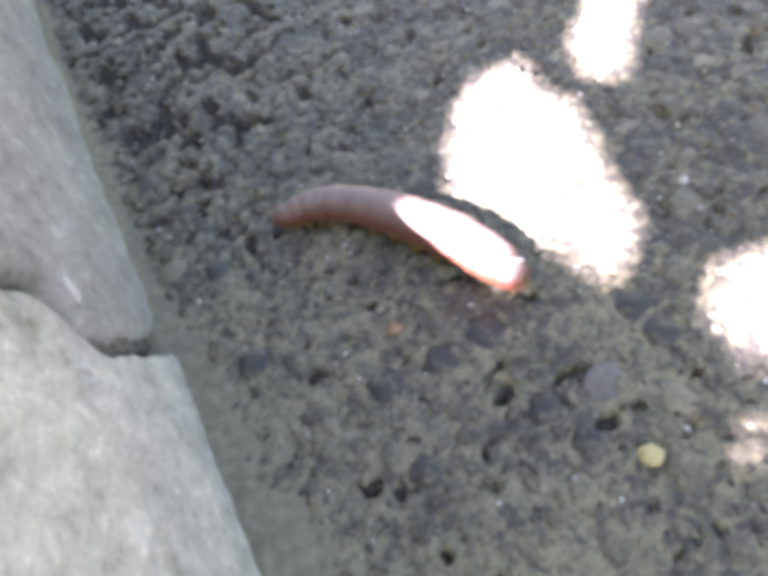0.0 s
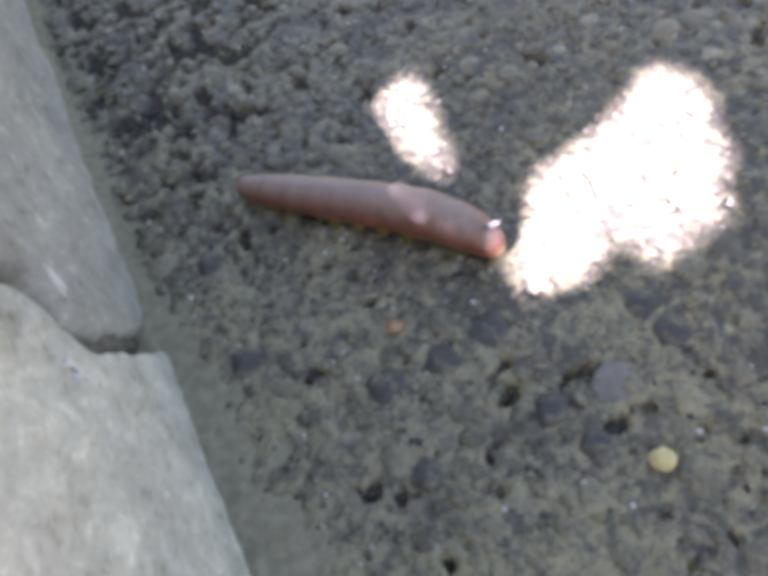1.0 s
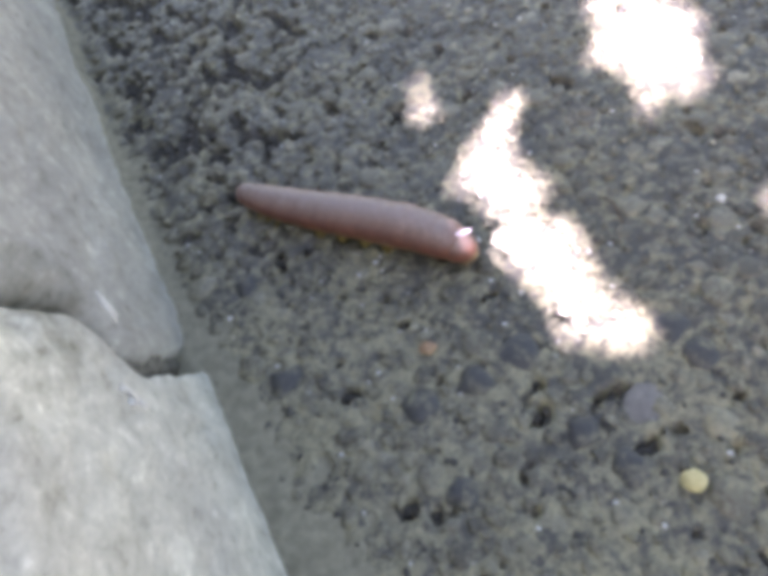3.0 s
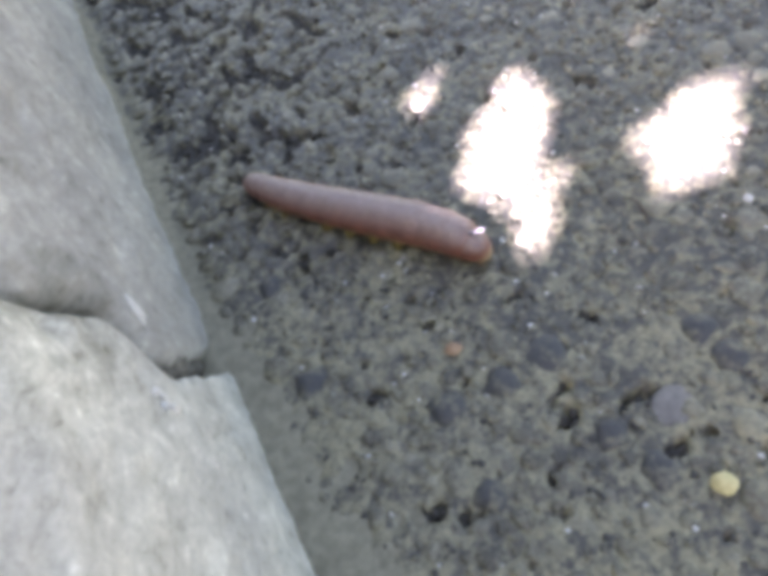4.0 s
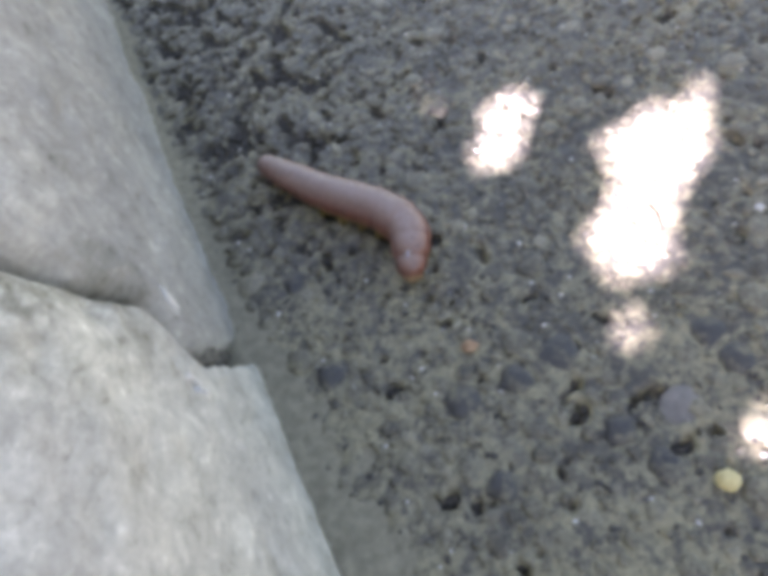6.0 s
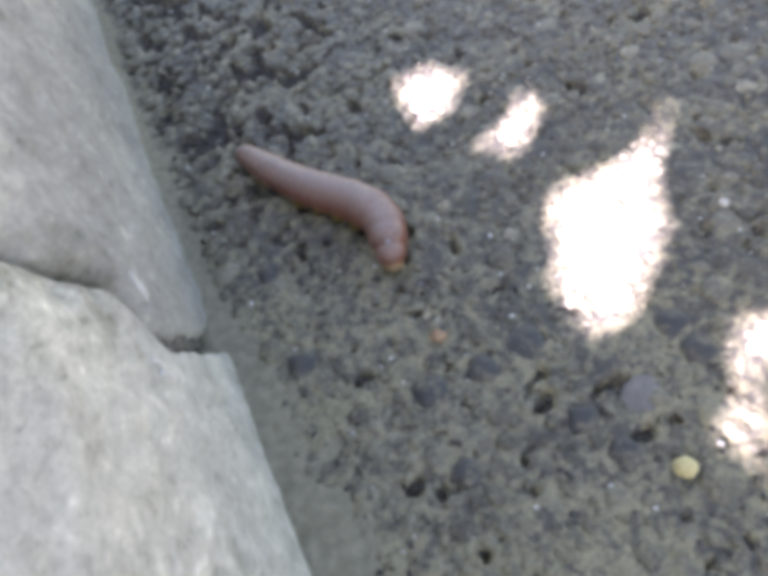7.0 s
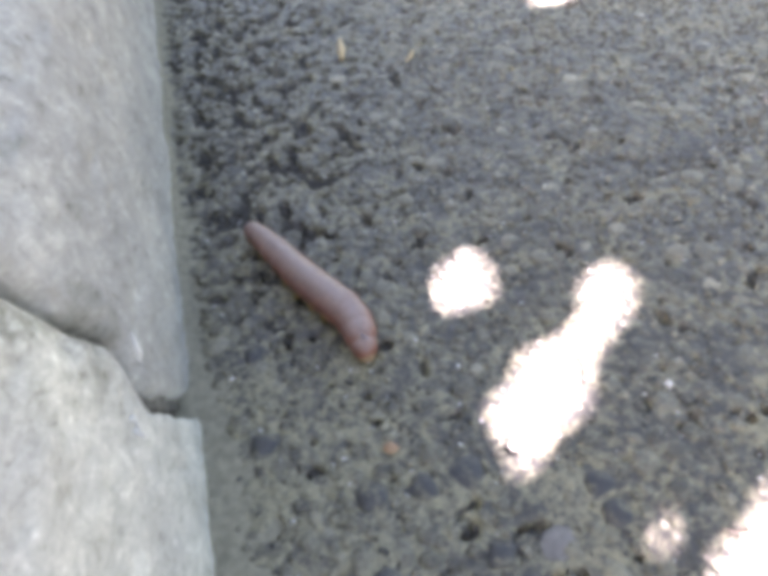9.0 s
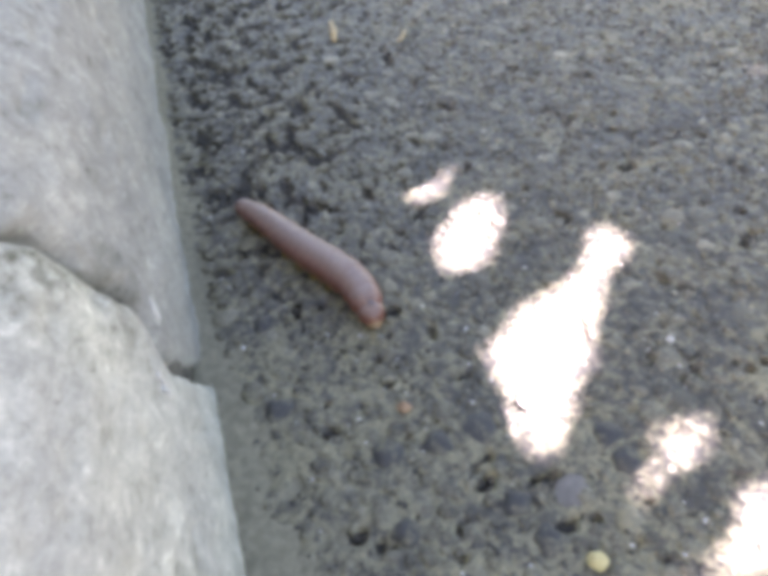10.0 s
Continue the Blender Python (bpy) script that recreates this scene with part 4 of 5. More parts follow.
    (22, ((0, 71.3, 6.8, -59), (0.5, 73.1, 4.2, -59), (1, 75.3, 1.7, -58), (1.5, 85.4, -5.8, -59), (2, 83.2, -0.5, -59), (2.2, 76.9, -0.0, -66), (3.3, 80.0, -11.4, -82), (3.5, 79.8, -11.9, -83), (4, 78.3, -12.4, -84), (4.5, 76.7, -9.1, -87), (5, 82.5, -7.3, -88), (5.5, 82.0, -8.1, -90), (7, 76.1, -5.7, -94), (7.5, 76.4, -6.0, -96), (8, 76.8, -6.8, -97), (8.5, 78.9, -8.3, -98), (9, 81.1, -10.2, -98), (9.5, 82.7, -12.2, -99), (10, 82.8, -9.8, -100))),
    (16, ((0, 189.1, -31.2, 34), (0.5, 189.1, -31.1, 34), (1, 189.1, -31.2, 34), (1.5, 189.1, -31.2, 34), (2, 189.0, -31.1, 34), (2.2, 189.0, -31.1, 34), (3.3, 188.9, -31.0, 34), (3.5, 188.9, -31.0, 34), (4, 188.9, -31.0, 34), (4.5, 188.9, -31.0, 34), (5, 188.9, -31.0, 34), (5.5, 188.9, -30.9, 34), (7, 188.8, -30.9, 34), (7.5, 188.8, -30.8, 34), (8, 188.8, -30.8, 34), (8.5, 188.8, -30.8, 34), (9, 188.8, -30.8, 34), (9.5, 188.8, -30.8, 34), (10, 188.8, -30.8, 34))),
    (16, ((0, 157.4, -41.5, 52), (0.5, 158.0, -42.5, 52), (1, 161.1, -41.6, 52), (1.5, 157.4, -34.7, 54), (2, 159.6, -30.4, 57), (2.2, 159.0, -28.2, 58), (3.3, 162.5, -26.9, 65), (3.5, 165.0, -30.0, 65), (4, 161.6, -30.7, 66), (4.5, 157.5, -30.9, 66), (5, 155.5, -30.8, 67), (5.5, 155.4, -31.9, 67), (7, 153.9, -33.1, 65), (7.5, 152.7, -33.2, 65), (8, 152.0, -33.5, 65), (8.5, 152.4, -32.9, 65), (9, 152.8, -32.7, 65), (9.5, 153.2, -32.7, 65), (10, 153.6, -32.7, 65))),
    (16, ((0, 149.3, -84.2, -139), (0.5, 149.9, -80.1, -140), (1, 151.7, -76.1, -140), (1.5, 150.3, -72.9, -140), (2, 148.6, -71.1, -140), (2.2, 148.1, -71.0, -140), (3.3, 148.7, -68.7, -141), (3.5, 148.1, -68.2, -140), (4, 147.1, -66.7, -140), (4.5, 146.4, -65.2, -139), (5, 146.5, -63.9, -138), (5.5, 146.9, -63.3, -137), (7, 155.1, -68.2, -134), (7.5, 157.3, -69.4, -133), (8, 159.8, -70.6, -132), (8.5, 163.2, -72.1, -131), (9, 167.6, -74.2, -130), (9.5, 173.8, -79.6, -130), (10, 166.3, -75.0, -131))),
    (16, ((0, 168.6, 43.8, -149), (0.5, 168.8, 44.3, -149), (1, 169.6, 44.6, -150), (1.5, 170.5, 45.2, -150), (2, 171.4, 45.9, -150), (2.2, 172.0, 46.3, -150), (3.3, 175.2, 52.0, -152), (3.5, 175.0, 53.1, -152), (4, 174.6, 44.8, -150), (4.5, 174.4, 36.8, -148), (5, 177.2, 33.7, -147), (5.5, 177.9, 33.1, -147), (7, 178.7, 32.2, -145), (7.5, 178.9, 32.1, -144), (8, 179.0, 32.0, -144), (8.5, 179.2, 32.0, -144), (9, 179.2, 31.9, -144), (9.5, 179.2, 31.9, -144), (10, 179.2, 31.9, -144))),
    (16, ((0, 140.3, 9.7, -103), (0.5, 147.1, 14.2, -103), (1, 142.5, 13.9, -106), (1.5, 138.2, 13.5, -109), (2, 135.3, 13.1, -112), (2.2, 132.1, 13.4, -114), (3.3, 143.4, 16.4, -119), (3.5, 148.7, 15.0, -119), (4, 142.9, 19.8, -120), (4.5, 136.9, 24.5, -120), (5, 138.3, 24.5, -119), (5.5, 139.4, 24.6, -119), (7, 143.4, 20.7, -116), (7.5, 144.5, 19.7, -116), (8, 145.7, 18.3, -115), (8.5, 146.9, 16.9, -114), (9, 147.9, 16.5, -113), (9.5, 147.9, 17.5, -113), (10, 146.8, 17.7, -113))),
    (16, ((0, 122.5, -102.9, -160), (0.5, 124.2, -103.3, -158), (1, 124.8, -101.8, -156), (1.5, 126.1, -97.7, -154), (2, 127.3, -94.3, -153), (2.2, 128.0, -92.6, -153), (3.3, 132.6, -83.7, -150), (3.5, 132.7, -82.4, -150), (4, 132.7, -80.1, -149), (4.5, 133.0, -78.4, -148), (5, 134.0, -78.1, -148), (5.5, 135.0, -78.0, -147), (7, 143.2, -84.4, -144), (7.5, 145.6, -85.9, -144), (8, 149.4, -88.2, -143), (8.5, 153.7, -91.7, -142), (9, 158.1, -95.4, -141), (9.5, 162.0, -98.6, -141), (10, 157.7, -94.9, -141))),
)
sway_leaves = [part_of("leaf", sway_meshes[size], LEAF, shrub, "swaying green leaf") for size, _ in SWAY]


# ---- caterpillar, head first ----
SPINE = {
    0: ((47.3, 8.0), (58.5, 3.9), (67.0, -4.7), (73.7, -15.0), (79.4, -25.7), (84.0, -37.0), (87.5, -48.7)),
    0.5: ((45.2, 14.0), (55.1, 7.0), (63.7, -1.6), (71.0, -11.4), (77.6, -21.7), (84.0, -32.0), (90.1, -42.6)),
    1: ((42.7, 21.5), (50.5, 11.9), (58.5, 2.6), (66.5, -6.7), (74.4, -16.2), (81.5, -26.2), (87.0, -37.1)),
    1.5: ((41.3, 23.3), (48.6, 13.0), (56.9, 3.4), (65.3, -6.1), (73.2, -16.0), (80.0, -26.6), (85.3, -38.0)),
    2: ((37.5, 29.7), (44.4, 19.1), (52.4, 9.2), (60.6, -0.5), (68.9, -10.1), (76.7, -20.1), (83.4, -30.9)),
    2.2: ((35.5, 28.8), (43.8, 19.3), (52.4, 10.1), (60.7, 0.8), (69.0, -8.7), (76.1, -19.0), (81.9, -30.1)),
    3.3: ((35.4, 39.5), (40.5, 28.1), (47.4, 17.7), (55.3, 8.0), (63.6, -1.3), (71.5, -11.0), (77.6, -21.8)),
    3.5: ((34.4, 41.1), (39.6, 29.4), (46.6, 18.7), (54.9, 9.0), (63.6, -0.3), (71.6, -10.2), (77.3, -21.6)),
    4: ((33.2, 43.9), (39.2, 32.2), (46.4, 21.3), (54.2, 10.7), (62.2, 0.3), (70.2, -10.1), (76.4, -21.6)),
    4.5: ((31.3, 50.1), (36.5, 38.3), (43.3, 27.3), (50.4, 16.5), (57.8, 5.9), (65.6, -4.3), (72.1, -15.4)),
    5: ((32.2, 53.7), (37.2, 41.5), (43.7, 30.0), (50.7, 18.9), (58.0, 7.9), (65.2, -3.1), (70.8, -15.0)),
    5.5: ((32.1, 55.1), (36.8, 43.2), (42.7, 31.8), (49.5, 20.9), (56.3, 10.0), (59.9, -2.0), (53.5, -12.4)),
    7: ((33.0, 56.2), (37.3, 43.9), (42.4, 31.9), (48.7, 20.6), (56.3, 10.0), (60.6, -1.6), (56.6, -13.7)),
    7.5: ((32.9, 60.7), (37.3, 47.7), (42.6, 35.0), (49.2, 23.1), (57.0, 11.8), (60.6, -0.9), (56.4, -13.7)),
    8: ((35.7, 61.8), (38.7, 48.8), (43.3, 36.3), (49.1, 24.3), (55.9, 12.8), (60.2, 0.7), (56.9, -12.0)),
    8.5: ((34.1, 64.8), (37.9, 52.4), (42.3, 40.2), (47.1, 28.2), (53.2, 16.8), (58.0, 4.9), (57.2, -7.9)),
    9: ((31.1, 63.7), (35.9, 51.8), (40.7, 39.8), (45.6, 27.9), (51.5, 16.5), (57.3, 5.1), (57.7, -7.5)),
    9.5: ((27.6, 66.2), (33.9, 54.0), (39.7, 41.6), (45.7, 29.3), (52.3, 17.2), (57.8, 4.7), (57.7, -8.7)),
    10: ((26.5, 64.7), (32.9, 53.0), (38.2, 40.8), (43.9, 28.8), (50.5, 17.3), (56.3, 5.4), (57.1, -7.7)),
}
SEGMENTS = 21
RADII = ((0.0, 2.5), (0.05, 3.9), (0.12, 4.7), (0.25, 5.4), (0.5, 6.2), (0.75, 6.5), (0.9, 5.9), (1.0, 3.3))


def girth(s):
    return 0.001 * float(np.interp(s, [a for a, _ in RADII], [b for _, b in RADII]))


def segment_mesh(r, half, power=2.9):
    """A barrel with rounded ends along x."""
    bm = bmesh.new()
    rings, around = 13, 28
    loops = []
    for i in range(rings):
        u = -math.cos(math.pi * i / (rings - 1))
        rr = max(r * max(1 - abs(u) ** power, 0) ** 0.5, r * 0.04)
        loops.append([bm.verts.new((half * u, rr * math.cos(a), rr * 0.97 * math.sin(a))) for a in (2 * math.pi * k / around for k in range(around))])
    for a, b in zip(loops, loops[1:]):
        for k in range(around):
            bm.faces.new((a[k], a[(k + 1) % around], b[(k + 1) % around], b[k]))
    bm.faces.new(loops[0][::-1])
    bm.faces.new(loops[-1])
    bmesh.ops.recalc_face_normals(bm, faces=bm.faces)
    return bm


def limb(base, tip, r):
    """A small tapering limb from base to tip."""
    mid = [(b * 0.5 + t * 0.5) for b, t in zip(base, tip)]
    return tube([base, mid, tip], [r, r * 0.8, r * 0.35], 8)


def build_caterpillar():
    ob = tagged(new("caterpillar"), "plump pinkish-brown caterpillar crawling on the asphalt", "caterpillar")
    parts = []
    for i in range(SEGMENTS):
        s = i / (SEGMENTS - 1)
        last = i == SEGMENTS - 1
        r = girth(s) * (1.013 if i % 2 else 0.987)
        name = "head" if i == 0 else "tail_segment" if last else "body_segment"
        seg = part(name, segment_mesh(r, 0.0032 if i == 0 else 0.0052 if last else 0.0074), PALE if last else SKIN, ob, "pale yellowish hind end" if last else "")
        if i in (2, 3, 4):
            for side in (-1, 1):
                part("leg", limb((0, side * r * 0.55, -r * 0.6), (-0.001, side * r * 1.05, -r * 0.95), 0.0009), LEG, seg, "short yellow-brown leg")
        if i in (8, 10, 12, 14):
            for side in (-1, 1):
                part("proleg", limb((0, side * r * 0.5, -r * 0.5), (0, side * r * 0.90, -r * 0.96), 0.0026), LEG, seg, "stubby yellow-brown proleg")
        if last:
            for side in (-1, 1):
                part("proleg", limb((0.001, side * r * 0.5, -r * 0.3), (0.0028, side * r * 0.6, -r * 0.95), 0.0013), PALE, seg, "stubby pale clasper")
        if i == SEGMENTS - 2:
            part("horn", limb((0.001, 0, r * 0.8), (0.0066, 0.001, r * 1.75), 0.0008), HORN, seg, "pale thin curved tail horn")
        parts.append(seg)
    return ob, parts


caterpillar, body_parts = build_caterpillar()


def station(points, s):
    """Place and heading at the share s of a spine's length."""
    p = np.array(points) * 0.001
    d = np.concatenate([[0], np.cumsum(np.hypot(*np.diff(p, axis=0).T))])
    f = lambda q: np.array([np.interp(q * d[-1], d, p[:, 0]), np.interp(q * d[-1], d, p[:, 1])])
    a, b = f(max(s - 0.08, 0)), f(min(s + 0.08, 1))
    q = f(s) * 0.4 + (f(max(s - 0.05, 0)) + f(min(s + 0.05, 1))) * 0.3
    return q, math.degrees(math.atan2(b[1] - a[1], b[0] - a[0]))


# ---- loose bits on the road ----
def pebble_mesh(name, seed, flat=0.7, sub=2, rough=0.25):
    bm = bmesh.new()
    bmesh.ops.create_icosphere(bm, subdivisions=sub, radius=1.0)
    for v in bm.verts:
        v.co *= 1 + rough * noise.noise(v.co * 1.1 + Vector((seed * 3.1, seed, 0))) + rough * 0.5 * noise.noise(v.co * 2.6 + Vector((0, seed, seed * 1.7)))
        v.co.z *= flat
    me = bpy.data.meshes.new(name)
    bm.to_mesh(me)
    bm.free()
    return me


def loose_stone(x, y, r, mat, label, seed, flat=0.7, stretch_x=1.0, turn=0.0, rise=0.7):
    me = pebble_mesh("pebble", seed, flat, 3)
    for v in me.vertices:
        v.co = (v.co.x * r * stretch_x, v.co.y * r, v.co.z * r)
    ob = part_of("pebble", me, mat, None)
    ob.matrix_basis = pose(x, y, r * flat * rise, 0, 0, turn)
    return tagged(ob, label, "pebble")


loose_stone(0.0861, -0.1003, 0.0025, YELLOW, "small rounded pale yellow pebble on the asphalt", 3)
loose_stone(0.0560, -0.0418, 0.0018, RUST, "small orange-tan stone chip on the asphalt", 5, 0.6, 1.3, -30)
loose_stone(0.0145, -0.0012, 0.0008, WHITE, "tiny white quartz grain on the asphalt", 7)
loose_stone(0.0715, 0.0494, 0.0010, WHITE, "tiny white quartz chip on the asphalt", 9, 0.5, 1.4, 20)
loose_stone(0.1394, -0.0479, 0.0012, WHITE, "tiny white quartz chip set in the asphalt", 11, 0.5)
loose_stone(0.0894, -0.0815, 0.0042, mottled("pale_violet_stone", (0.13, 0.124, 0.115), (0.21, 0.20, 0.185), 400, 0.7), "flat pale violet-grey stone in the asphalt", 13, 0.25, 1.35, 15, -0.55)

fibre = part("dry_fibre", tube([(0.1165, -0.0290, 0.0006), (0.1172, -0.0318, 0.0022), (0.1173, -0.0345, 0.0024), (0.1168, -0.0372, 0.0016), (0.1160, -0.0398, 0.0005)], [0.0002, 0.00035, 0.0004, 0.00035, 0.0002], 6), BARK, None)
tagged(fibre, "thin curled brown plant fibre on the asphalt", "plant fibre")
fibre = part("dry_fibre", tube([(0.1290, -0.0905, 0.0006), (0.1305, -0.0925, 0.0018), (0.1325, -0.0932, 0.0018), (0.1345, -0.0925, 0.0006)], [0.0002, 0.00035, 0.00035, 0.0002], 6), BARK, None)
tagged(fibre, "thin bent brown plant fibre on the asphalt", "plant fibre")
straw = part("straw_scrap", tube([(0.0925, 0.1800, 0.0010), (0.0945, 0.1890, 0.0020), (0.0960, 0.2000, 0.0012)], [0.0012, 0.0019, 0.0010], 8), STRAW, None)
tagged(straw, "short scrap of pale dry straw on the asphalt", "straw")
straw = part("straw_scrap", tube([(0.1215, 0.1635, 0.0008), (0.1255, 0.1670, 0.0013), (0.1285, 0.1725, 0.0008)], [0.0005, 0.0009, 0.0005], 8), STRAW, None)
tagged(straw, "thin curved scrap of dry straw on the asphalt", "straw")


# ---- stones of the asphalt: broken stones packed flush, each with its own outline ----
# Larger dark stones: place in mm, half width in mm.
BIG = ((73.7, -55.7, 6.2), (61.5, -56.2, 4.6), (47.6, -54.1, 4.2), (78.1, -91.8, 5.2), (90.8, -106, 5.0), (29.3, -72.1, 5.6), (44.4, -77.2, 4.5), (74.7, -79.6, 4.2), (106.3, -69.6, 4.6), (107, -79, 4.8), (20.3, -28.6, 4.8), (18.0, -55.9, 4.6), (12.0, 14.7, 4.0), (22.7, 6.7, 4.4), (31.6, -2.4, 3.8), (99, -93, 4.5))
srng = np.random.default_rng(5)


def packed_seeds():
    """Seeds of the stones, no two closer than their sizes allow."""
    n = 60000
    cand = np.stack([srng.uniform(0.008, 0.33, n), srng.uniform(-0.15, 0.33, n), np.clip(srng.lognormal(math.log(0.0018), 0.36, n), 0.0011, 0.0046)], -1)
    cand[:900, 2] = srng.uniform(0.0026, 0.0046, 900)
    box = {}
    got = []
    for x, y, r in [(x * 0.001, y * 0.001, r * 0.001) for x, y, r in BIG] + cand.tolist():
        i, j = int(x // 0.012), int(y // 0.012)
        if all((x - a) ** 2 + (y - b) ** 2 > (0.93 * (r + c)) ** 2 for p in (-1, 0, 1) for q in (-1, 0, 1) for a, b, c in box.get((i + p, j + q), ())):
            box.setdefault((i, j), []).append((x, y, r))
            got.append((x, y, r))
    return np.array(got)


def outlines(seeds, corners=12):
    """For each seed the outline of its stone: radii at even angles, cut off half way to its neighbours by their sizes."""
    ang = np.arange(corners) * 2 * math.pi / corners
    way = np.stack([np.cos(ang), np.sin(ang)], -1)
    rad = np.empty((len(seeds), corners))
    for k, (x, y, r) in enumerate(seeds):
        d = seeds[:, :2] - (x, y)
        far = np.hypot(*d.T)
        near_by = (far < 0.016) & (far > 0)
        dn, fn, rn = d[near_by], far[near_by], seeds[near_by, 2]
        split = fn * r / (r + rn)
        dot = way @ (dn / fn[:, None]).T if len(dn) else np.zeros((corners, 0))
        cut = np.where(dot > 0.05, split / np.maximum(dot, 0.05), 1.0)
        rad[k] = np.minimum(cut.min(1) if len(dn) else 1.0, 1.8 * r)
    return ang, rad


seeds = packed_seeds()
ang, rad = outlines(seeds)
rad = np.maximum(rad - (0.00022 + 0.00045 * srng.random(rad.shape)), 0.0005) * srng.uniform(0.80, 1.04, rad.shape)
for _ in range(10):
    # Draw the outline back from the open voids.
    inside = void_field(seeds[:, :1] + rad * np.cos(ang), seeds[:, 1:2] + rad * np.sin(ang)) > 0.3
    rad = np.where(inside, rad * 0.86, rad)
dusted_over = value_noise(seeds[:, 0], seeds[:, 1], 0.014, 61) + 0.5 * srng.random(len(seeds)) > 1.18
gutter_side = (seeds[:, 0] < 0.018) & (srng.random(len(seeds)) > 0.5)
buried = (dusted_over | gutter_side) & (np.arange(len(seeds)) >= len(BIG))
open_heart = void_field(seeds[:, 0], seeds[:, 1]) > 0.3
rings_of_stone = ((1.0, -0.0016), (0.97, -0.0003), (0.82, 0.0), (0.42, 0.0001))


def stone_points(k):
    """Vertices of one flat-topped stone round its seed."""
    tilt = srng.uniform(-0.03, 0.03, 2)
    top = srng.uniform(0.0, 0.0008) if k >= len(BIG) else srng.uniform(0.0008, 0.0012)
    top = top + 0.0010 * (float(value_noise(seeds[k, 0], seeds[k, 1], 0.03, 5)) - 0.5)
    rows = []
    for share, drop in rings_of_stone:
        x, y = rad[k] * share * np.cos(ang), rad[k] * share * np.sin(ang)
        drop = drop - (0.0009 * share ** 2 if k < len(BIG) else 0.00025 * share ** 2)
        rows.append(np.stack([x, y, top + drop + tilt[0] * x + tilt[1] * y + srng.uniform(-0.00012, 0.00012, len(ang))], -1))
    return np.concatenate(rows + [np.array([[0, 0, top + 0.0001]])])


def stone_faces():
    c, faces = len(ang), []
    for i in range(len(rings_of_stone) - 1):
        faces += [[i * c + j, i * c + (j + 1) % c, (i + 1) * c + (j + 1) % c, (i + 1) * c + j] for j in range(c)]
    b = (len(rings_of_stone) - 1) * c
    return faces + [[b + j, b + (j + 1) % c, b + c] for j in range(c)]


STONE_FACES = stone_faces()
laid = [k for k in range(len(seeds)) if not buried[k] and not open_heart[k]]
laid.sort(key=lambda k: math.hypot(seeds[k, 0] - 0.07, seeds[k, 1] + 0.03) - 8 * seeds[k, 2])
for k in laid[:290]:
    me = bpy.data.meshes.new("stone")
    me.from_pydata(stone_points(k).tolist(), [], STONE_FACES)
    ob = part_of("stone", me, DARK_STONE if k < len(BIG) else STONE, road)
    ob.matrix_basis = pose(seeds[k, 0], seeds[k, 1], 0)
verts, faces = [], []
for n, k in enumerate(laid[290:]):
    verts.append(stone_points(k) + (seeds[k, 0], seeds[k, 1], 0))
    faces += [[i + n * len(verts[0]) for i in f] for f in STONE_FACES]
me = bpy.data.meshes.new("aggregate")
me.from_pydata(np.concatenate(verts).tolist(), [], faces)
tagged(part_of("aggregate", me, STONE, road, "dark grey stones set in the asphalt"), kind="stuff")


def stone_pose(x, y, r):
    tall = srng.uniform(0.6, 1.2)
    m = pose(x, y, srng.uniform(0.0, 0.0005) - 0.30 * r * tall, srng.uniform(-6, 6), srng.uniform(-6, 6), srng.uniform(0, 360))
    return m @ Matrix.Diagonal((r * srng.uniform(0.9, 1.35), r * srng.uniform(0.75, 1.0), r * tall, 1))


def scattered(name, places, bases, mat, label, sunk=0.0):
    """Many small pieces as one mesh."""
    verts, faces, at = [], [], 0
    for n, (x, y, r) in enumerate(places):
        v, f = bases[n % len(bases)]
        m = np.array(stone_pose(x, y, r))
        verts.append(v @ m[:3, :3].T + m[:3, 3] + (0, 0, sunk))
        faces.append(f + at)
        at += len(v)
    me = bpy.data.meshes.new(name)
    me.from_pydata(np.concatenate(verts).tolist(), [], np.concatenate(faces).tolist())
    ob = part_of(name, me, mat, road, label)
    return tagged(ob, kind="stuff")


def arrays(me):
    return np.array([v.co[:] for v in me.vertices]), np.array([p.vertices[:] for p in me.polygons])


cand = np.stack([srng.uniform(0.016, 0.33, 14000), srng.uniform(-0.15, 0.33, 14000), srng.uniform(0.0005, 0.0012, 14000)], -1)
keep = (value_noise(cand[:, 0], cand[:, 1], 0.02, 41) + 0.35 * srng.random(14000) > 0.52) & (void_field(cand[:, 0], cand[:, 1]) < 0.3)
grains = [tuple(map(float, c)) for c in cand[keep][:2200]]
cand = np.stack([srng.uniform(0.012, 0.33, 900), srng.uniform(-0.15, 0.33, 900), srng.uniform(0.00025, 0.0008, 900)], -1)
scattered("quartz_grain", [tuple(map(float, c)) for c in cand], [arrays(pebble_mesh("grain", 90 + n, 0.7, 1, 0.3)) for n in range(4)], WHITE, "tiny white quartz grains in the asphalt")
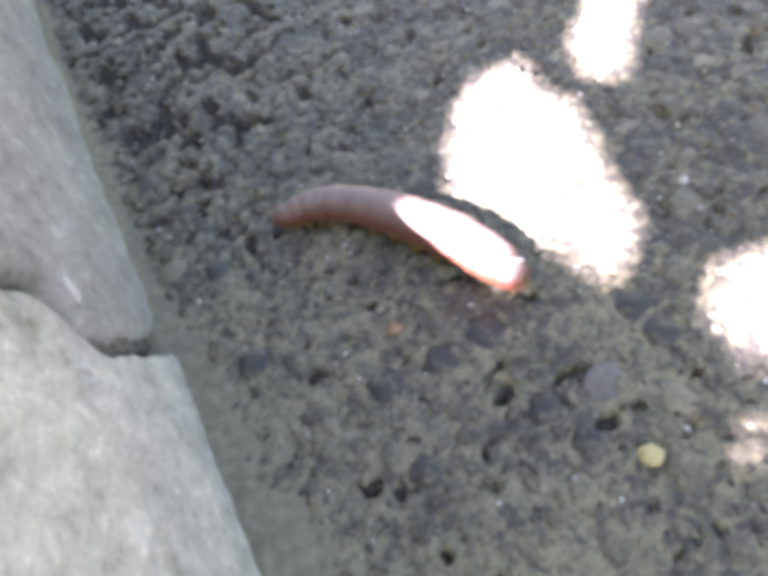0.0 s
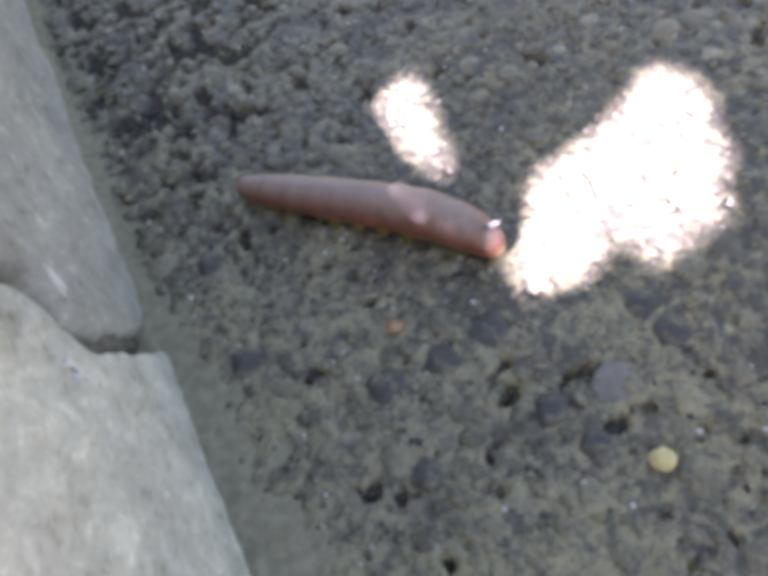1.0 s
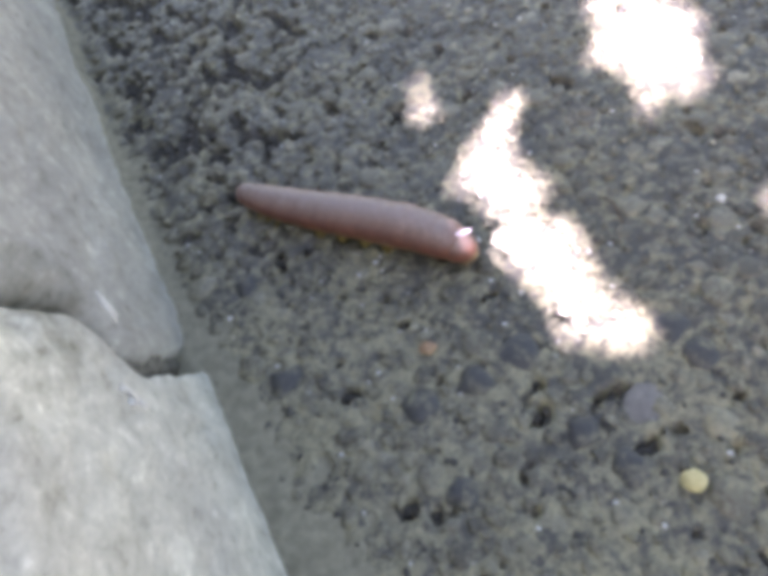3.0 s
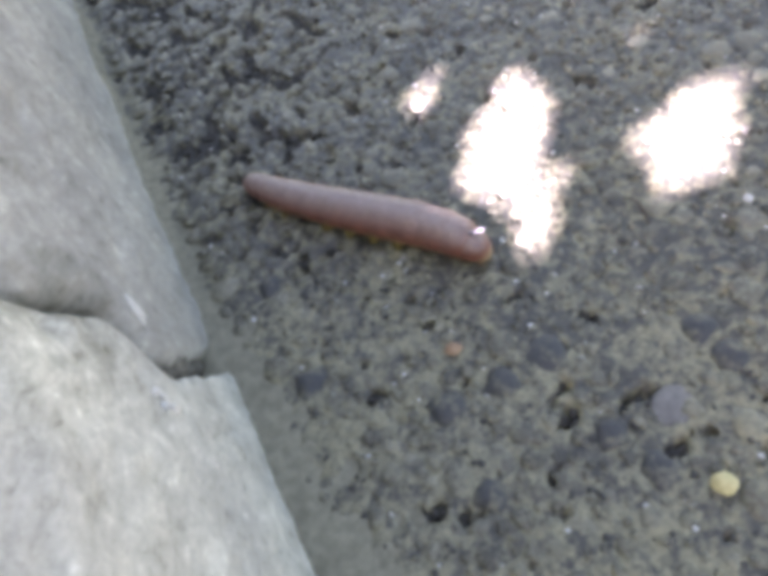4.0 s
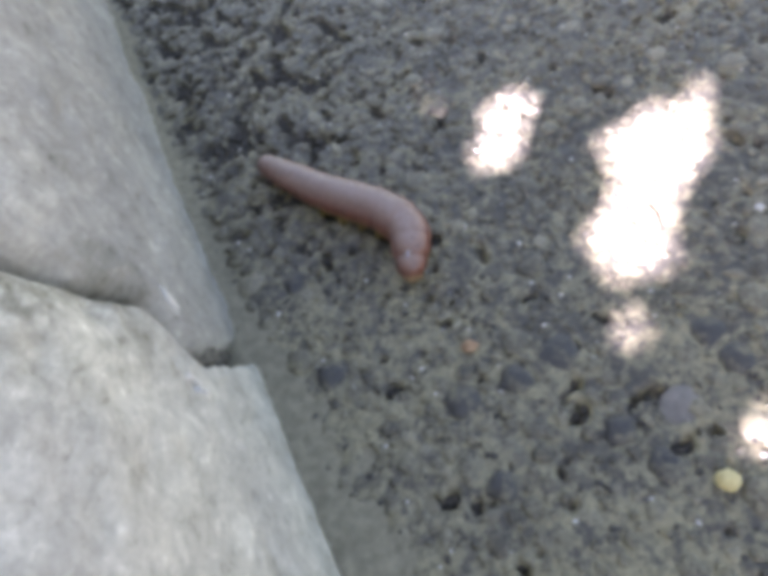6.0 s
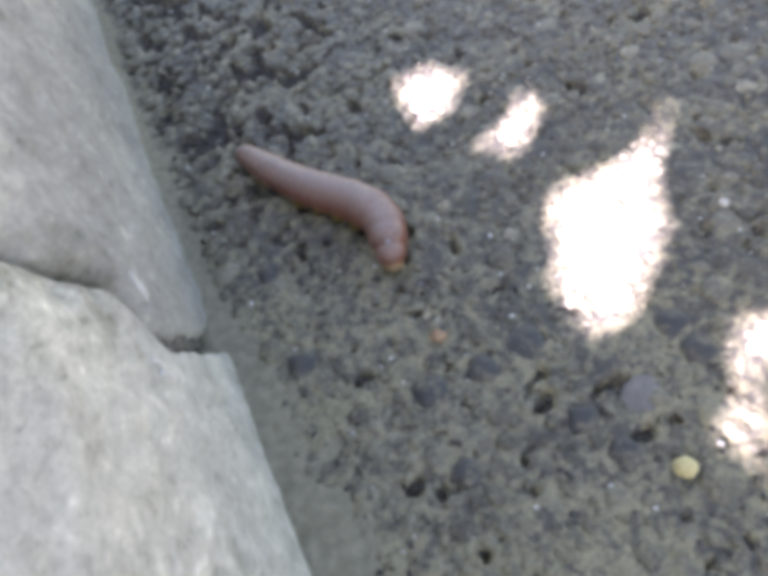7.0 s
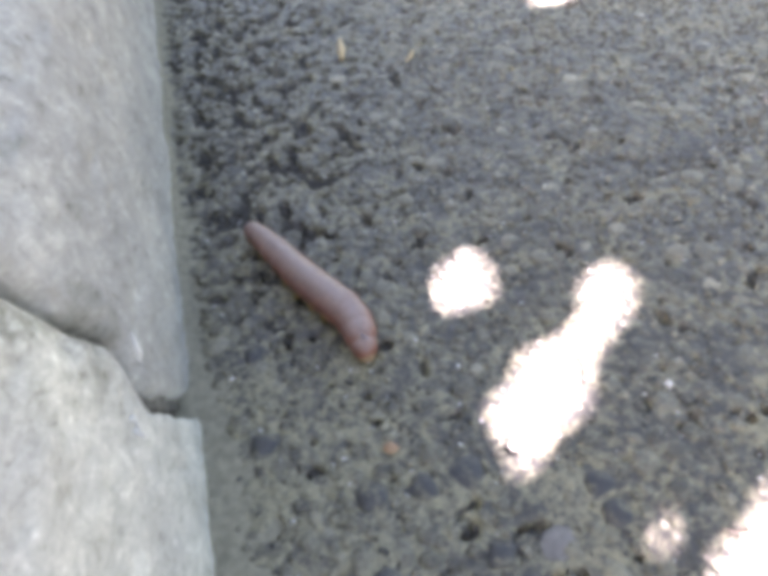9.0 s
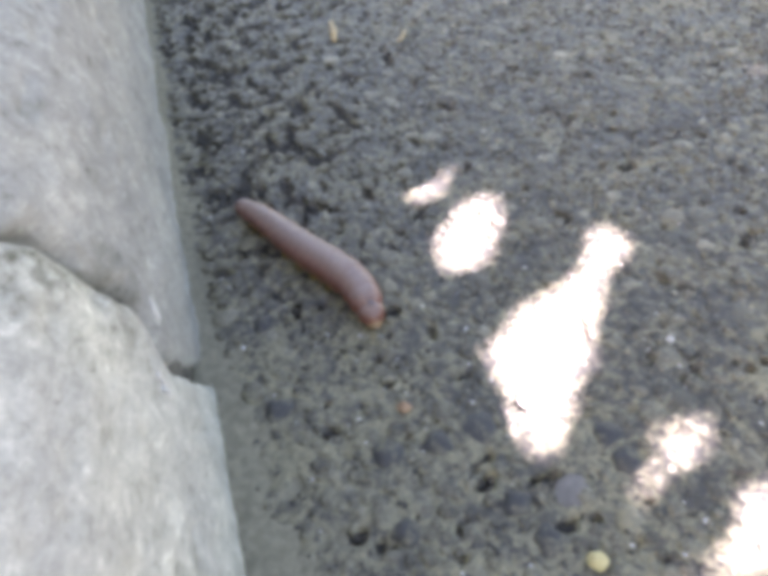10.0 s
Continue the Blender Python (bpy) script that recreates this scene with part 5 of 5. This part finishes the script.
scattered("dark_grain", grains, [arrays(pebble_mesh("grain", 70 + n, 0.6, 1, 0.3)) for n in range(6)], GRAIN, "black bitumen-coated grit in the asphalt")
# Black grit at the bottom of the open voids, standing in for their shade.
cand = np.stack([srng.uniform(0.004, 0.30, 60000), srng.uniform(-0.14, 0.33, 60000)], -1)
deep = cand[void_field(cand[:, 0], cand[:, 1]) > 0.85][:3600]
scattered("void_shade_grit", [(float(x), float(y), 0.0014) for x, y in deep], [arrays(pebble_mesh("grain", 110 + n, 0.6, 1, 0.3)) for n in range(4)], GRAIN, "black grit standing in for shade in open voids", -0.0022)


# Fresh white chips and scrapes on the kerb's edges: kerb, place in mm, half length and half width in mm, turn.
CHIPS = ((upper_kerb, -1.3, -16.2, 41.2, 3.8, 1.3, -37), (upper_kerb, -1.5, -14.6, 43.6, 1.8, 0.8, -50), (lower_kerb, -0.3, -43.6, 48.4, 1.8, 0.9, 40), (lower_kerb, -0.15, -43.9, 45.6, 3.0, 1.1, -9), (lower_kerb, 0.0, -44.9, 42.4, 1.9, 0.8, 10), (lower_kerb, -0.2, -46.2, 46.6, 1.2, 0.7, 70), (lower_kerb, 0.6, -55.0, 33.5, 0.8, 0.6, 0))
for n, (stone, x, y, z, a, b, turn) in enumerate(CHIPS):
    me = pebble_mesh("chip", 130 + n, 1.0, 3, 0.5)
    for v in me.vertices:
        v.co = (v.co.x * 0.0008, v.co.y * b * 0.001, v.co.z * a * 0.001)
    chip = part_of("chip", me, CHIP, stone, "freshly broken white edge")
    chip.matrix_basis = pose(x * 0.001, y * 0.001, z * 0.001, turn, 0, 0)


def motions():
    for n, (size, rows) in enumerate(SWAY):
        z = CROWN - 0.006 - 0.002 * n
        walk(sway_leaves[n], [(t, pose(*crown_place(x * 0.001, y * 0.001, z), 0, 0, turn)) for t, x, y, turn in rows])
    for i, ob in enumerate(body_parts):
        s = i / (SEGMENTS - 1)
        rows = []
        for t, points in SPINE.items():
            (x, y), turn = station(points, s)
            rows.append((t, pose(x, y, girth(s) * 0.97, 0, 0, turn)))
        walk(ob, rows)


motions()
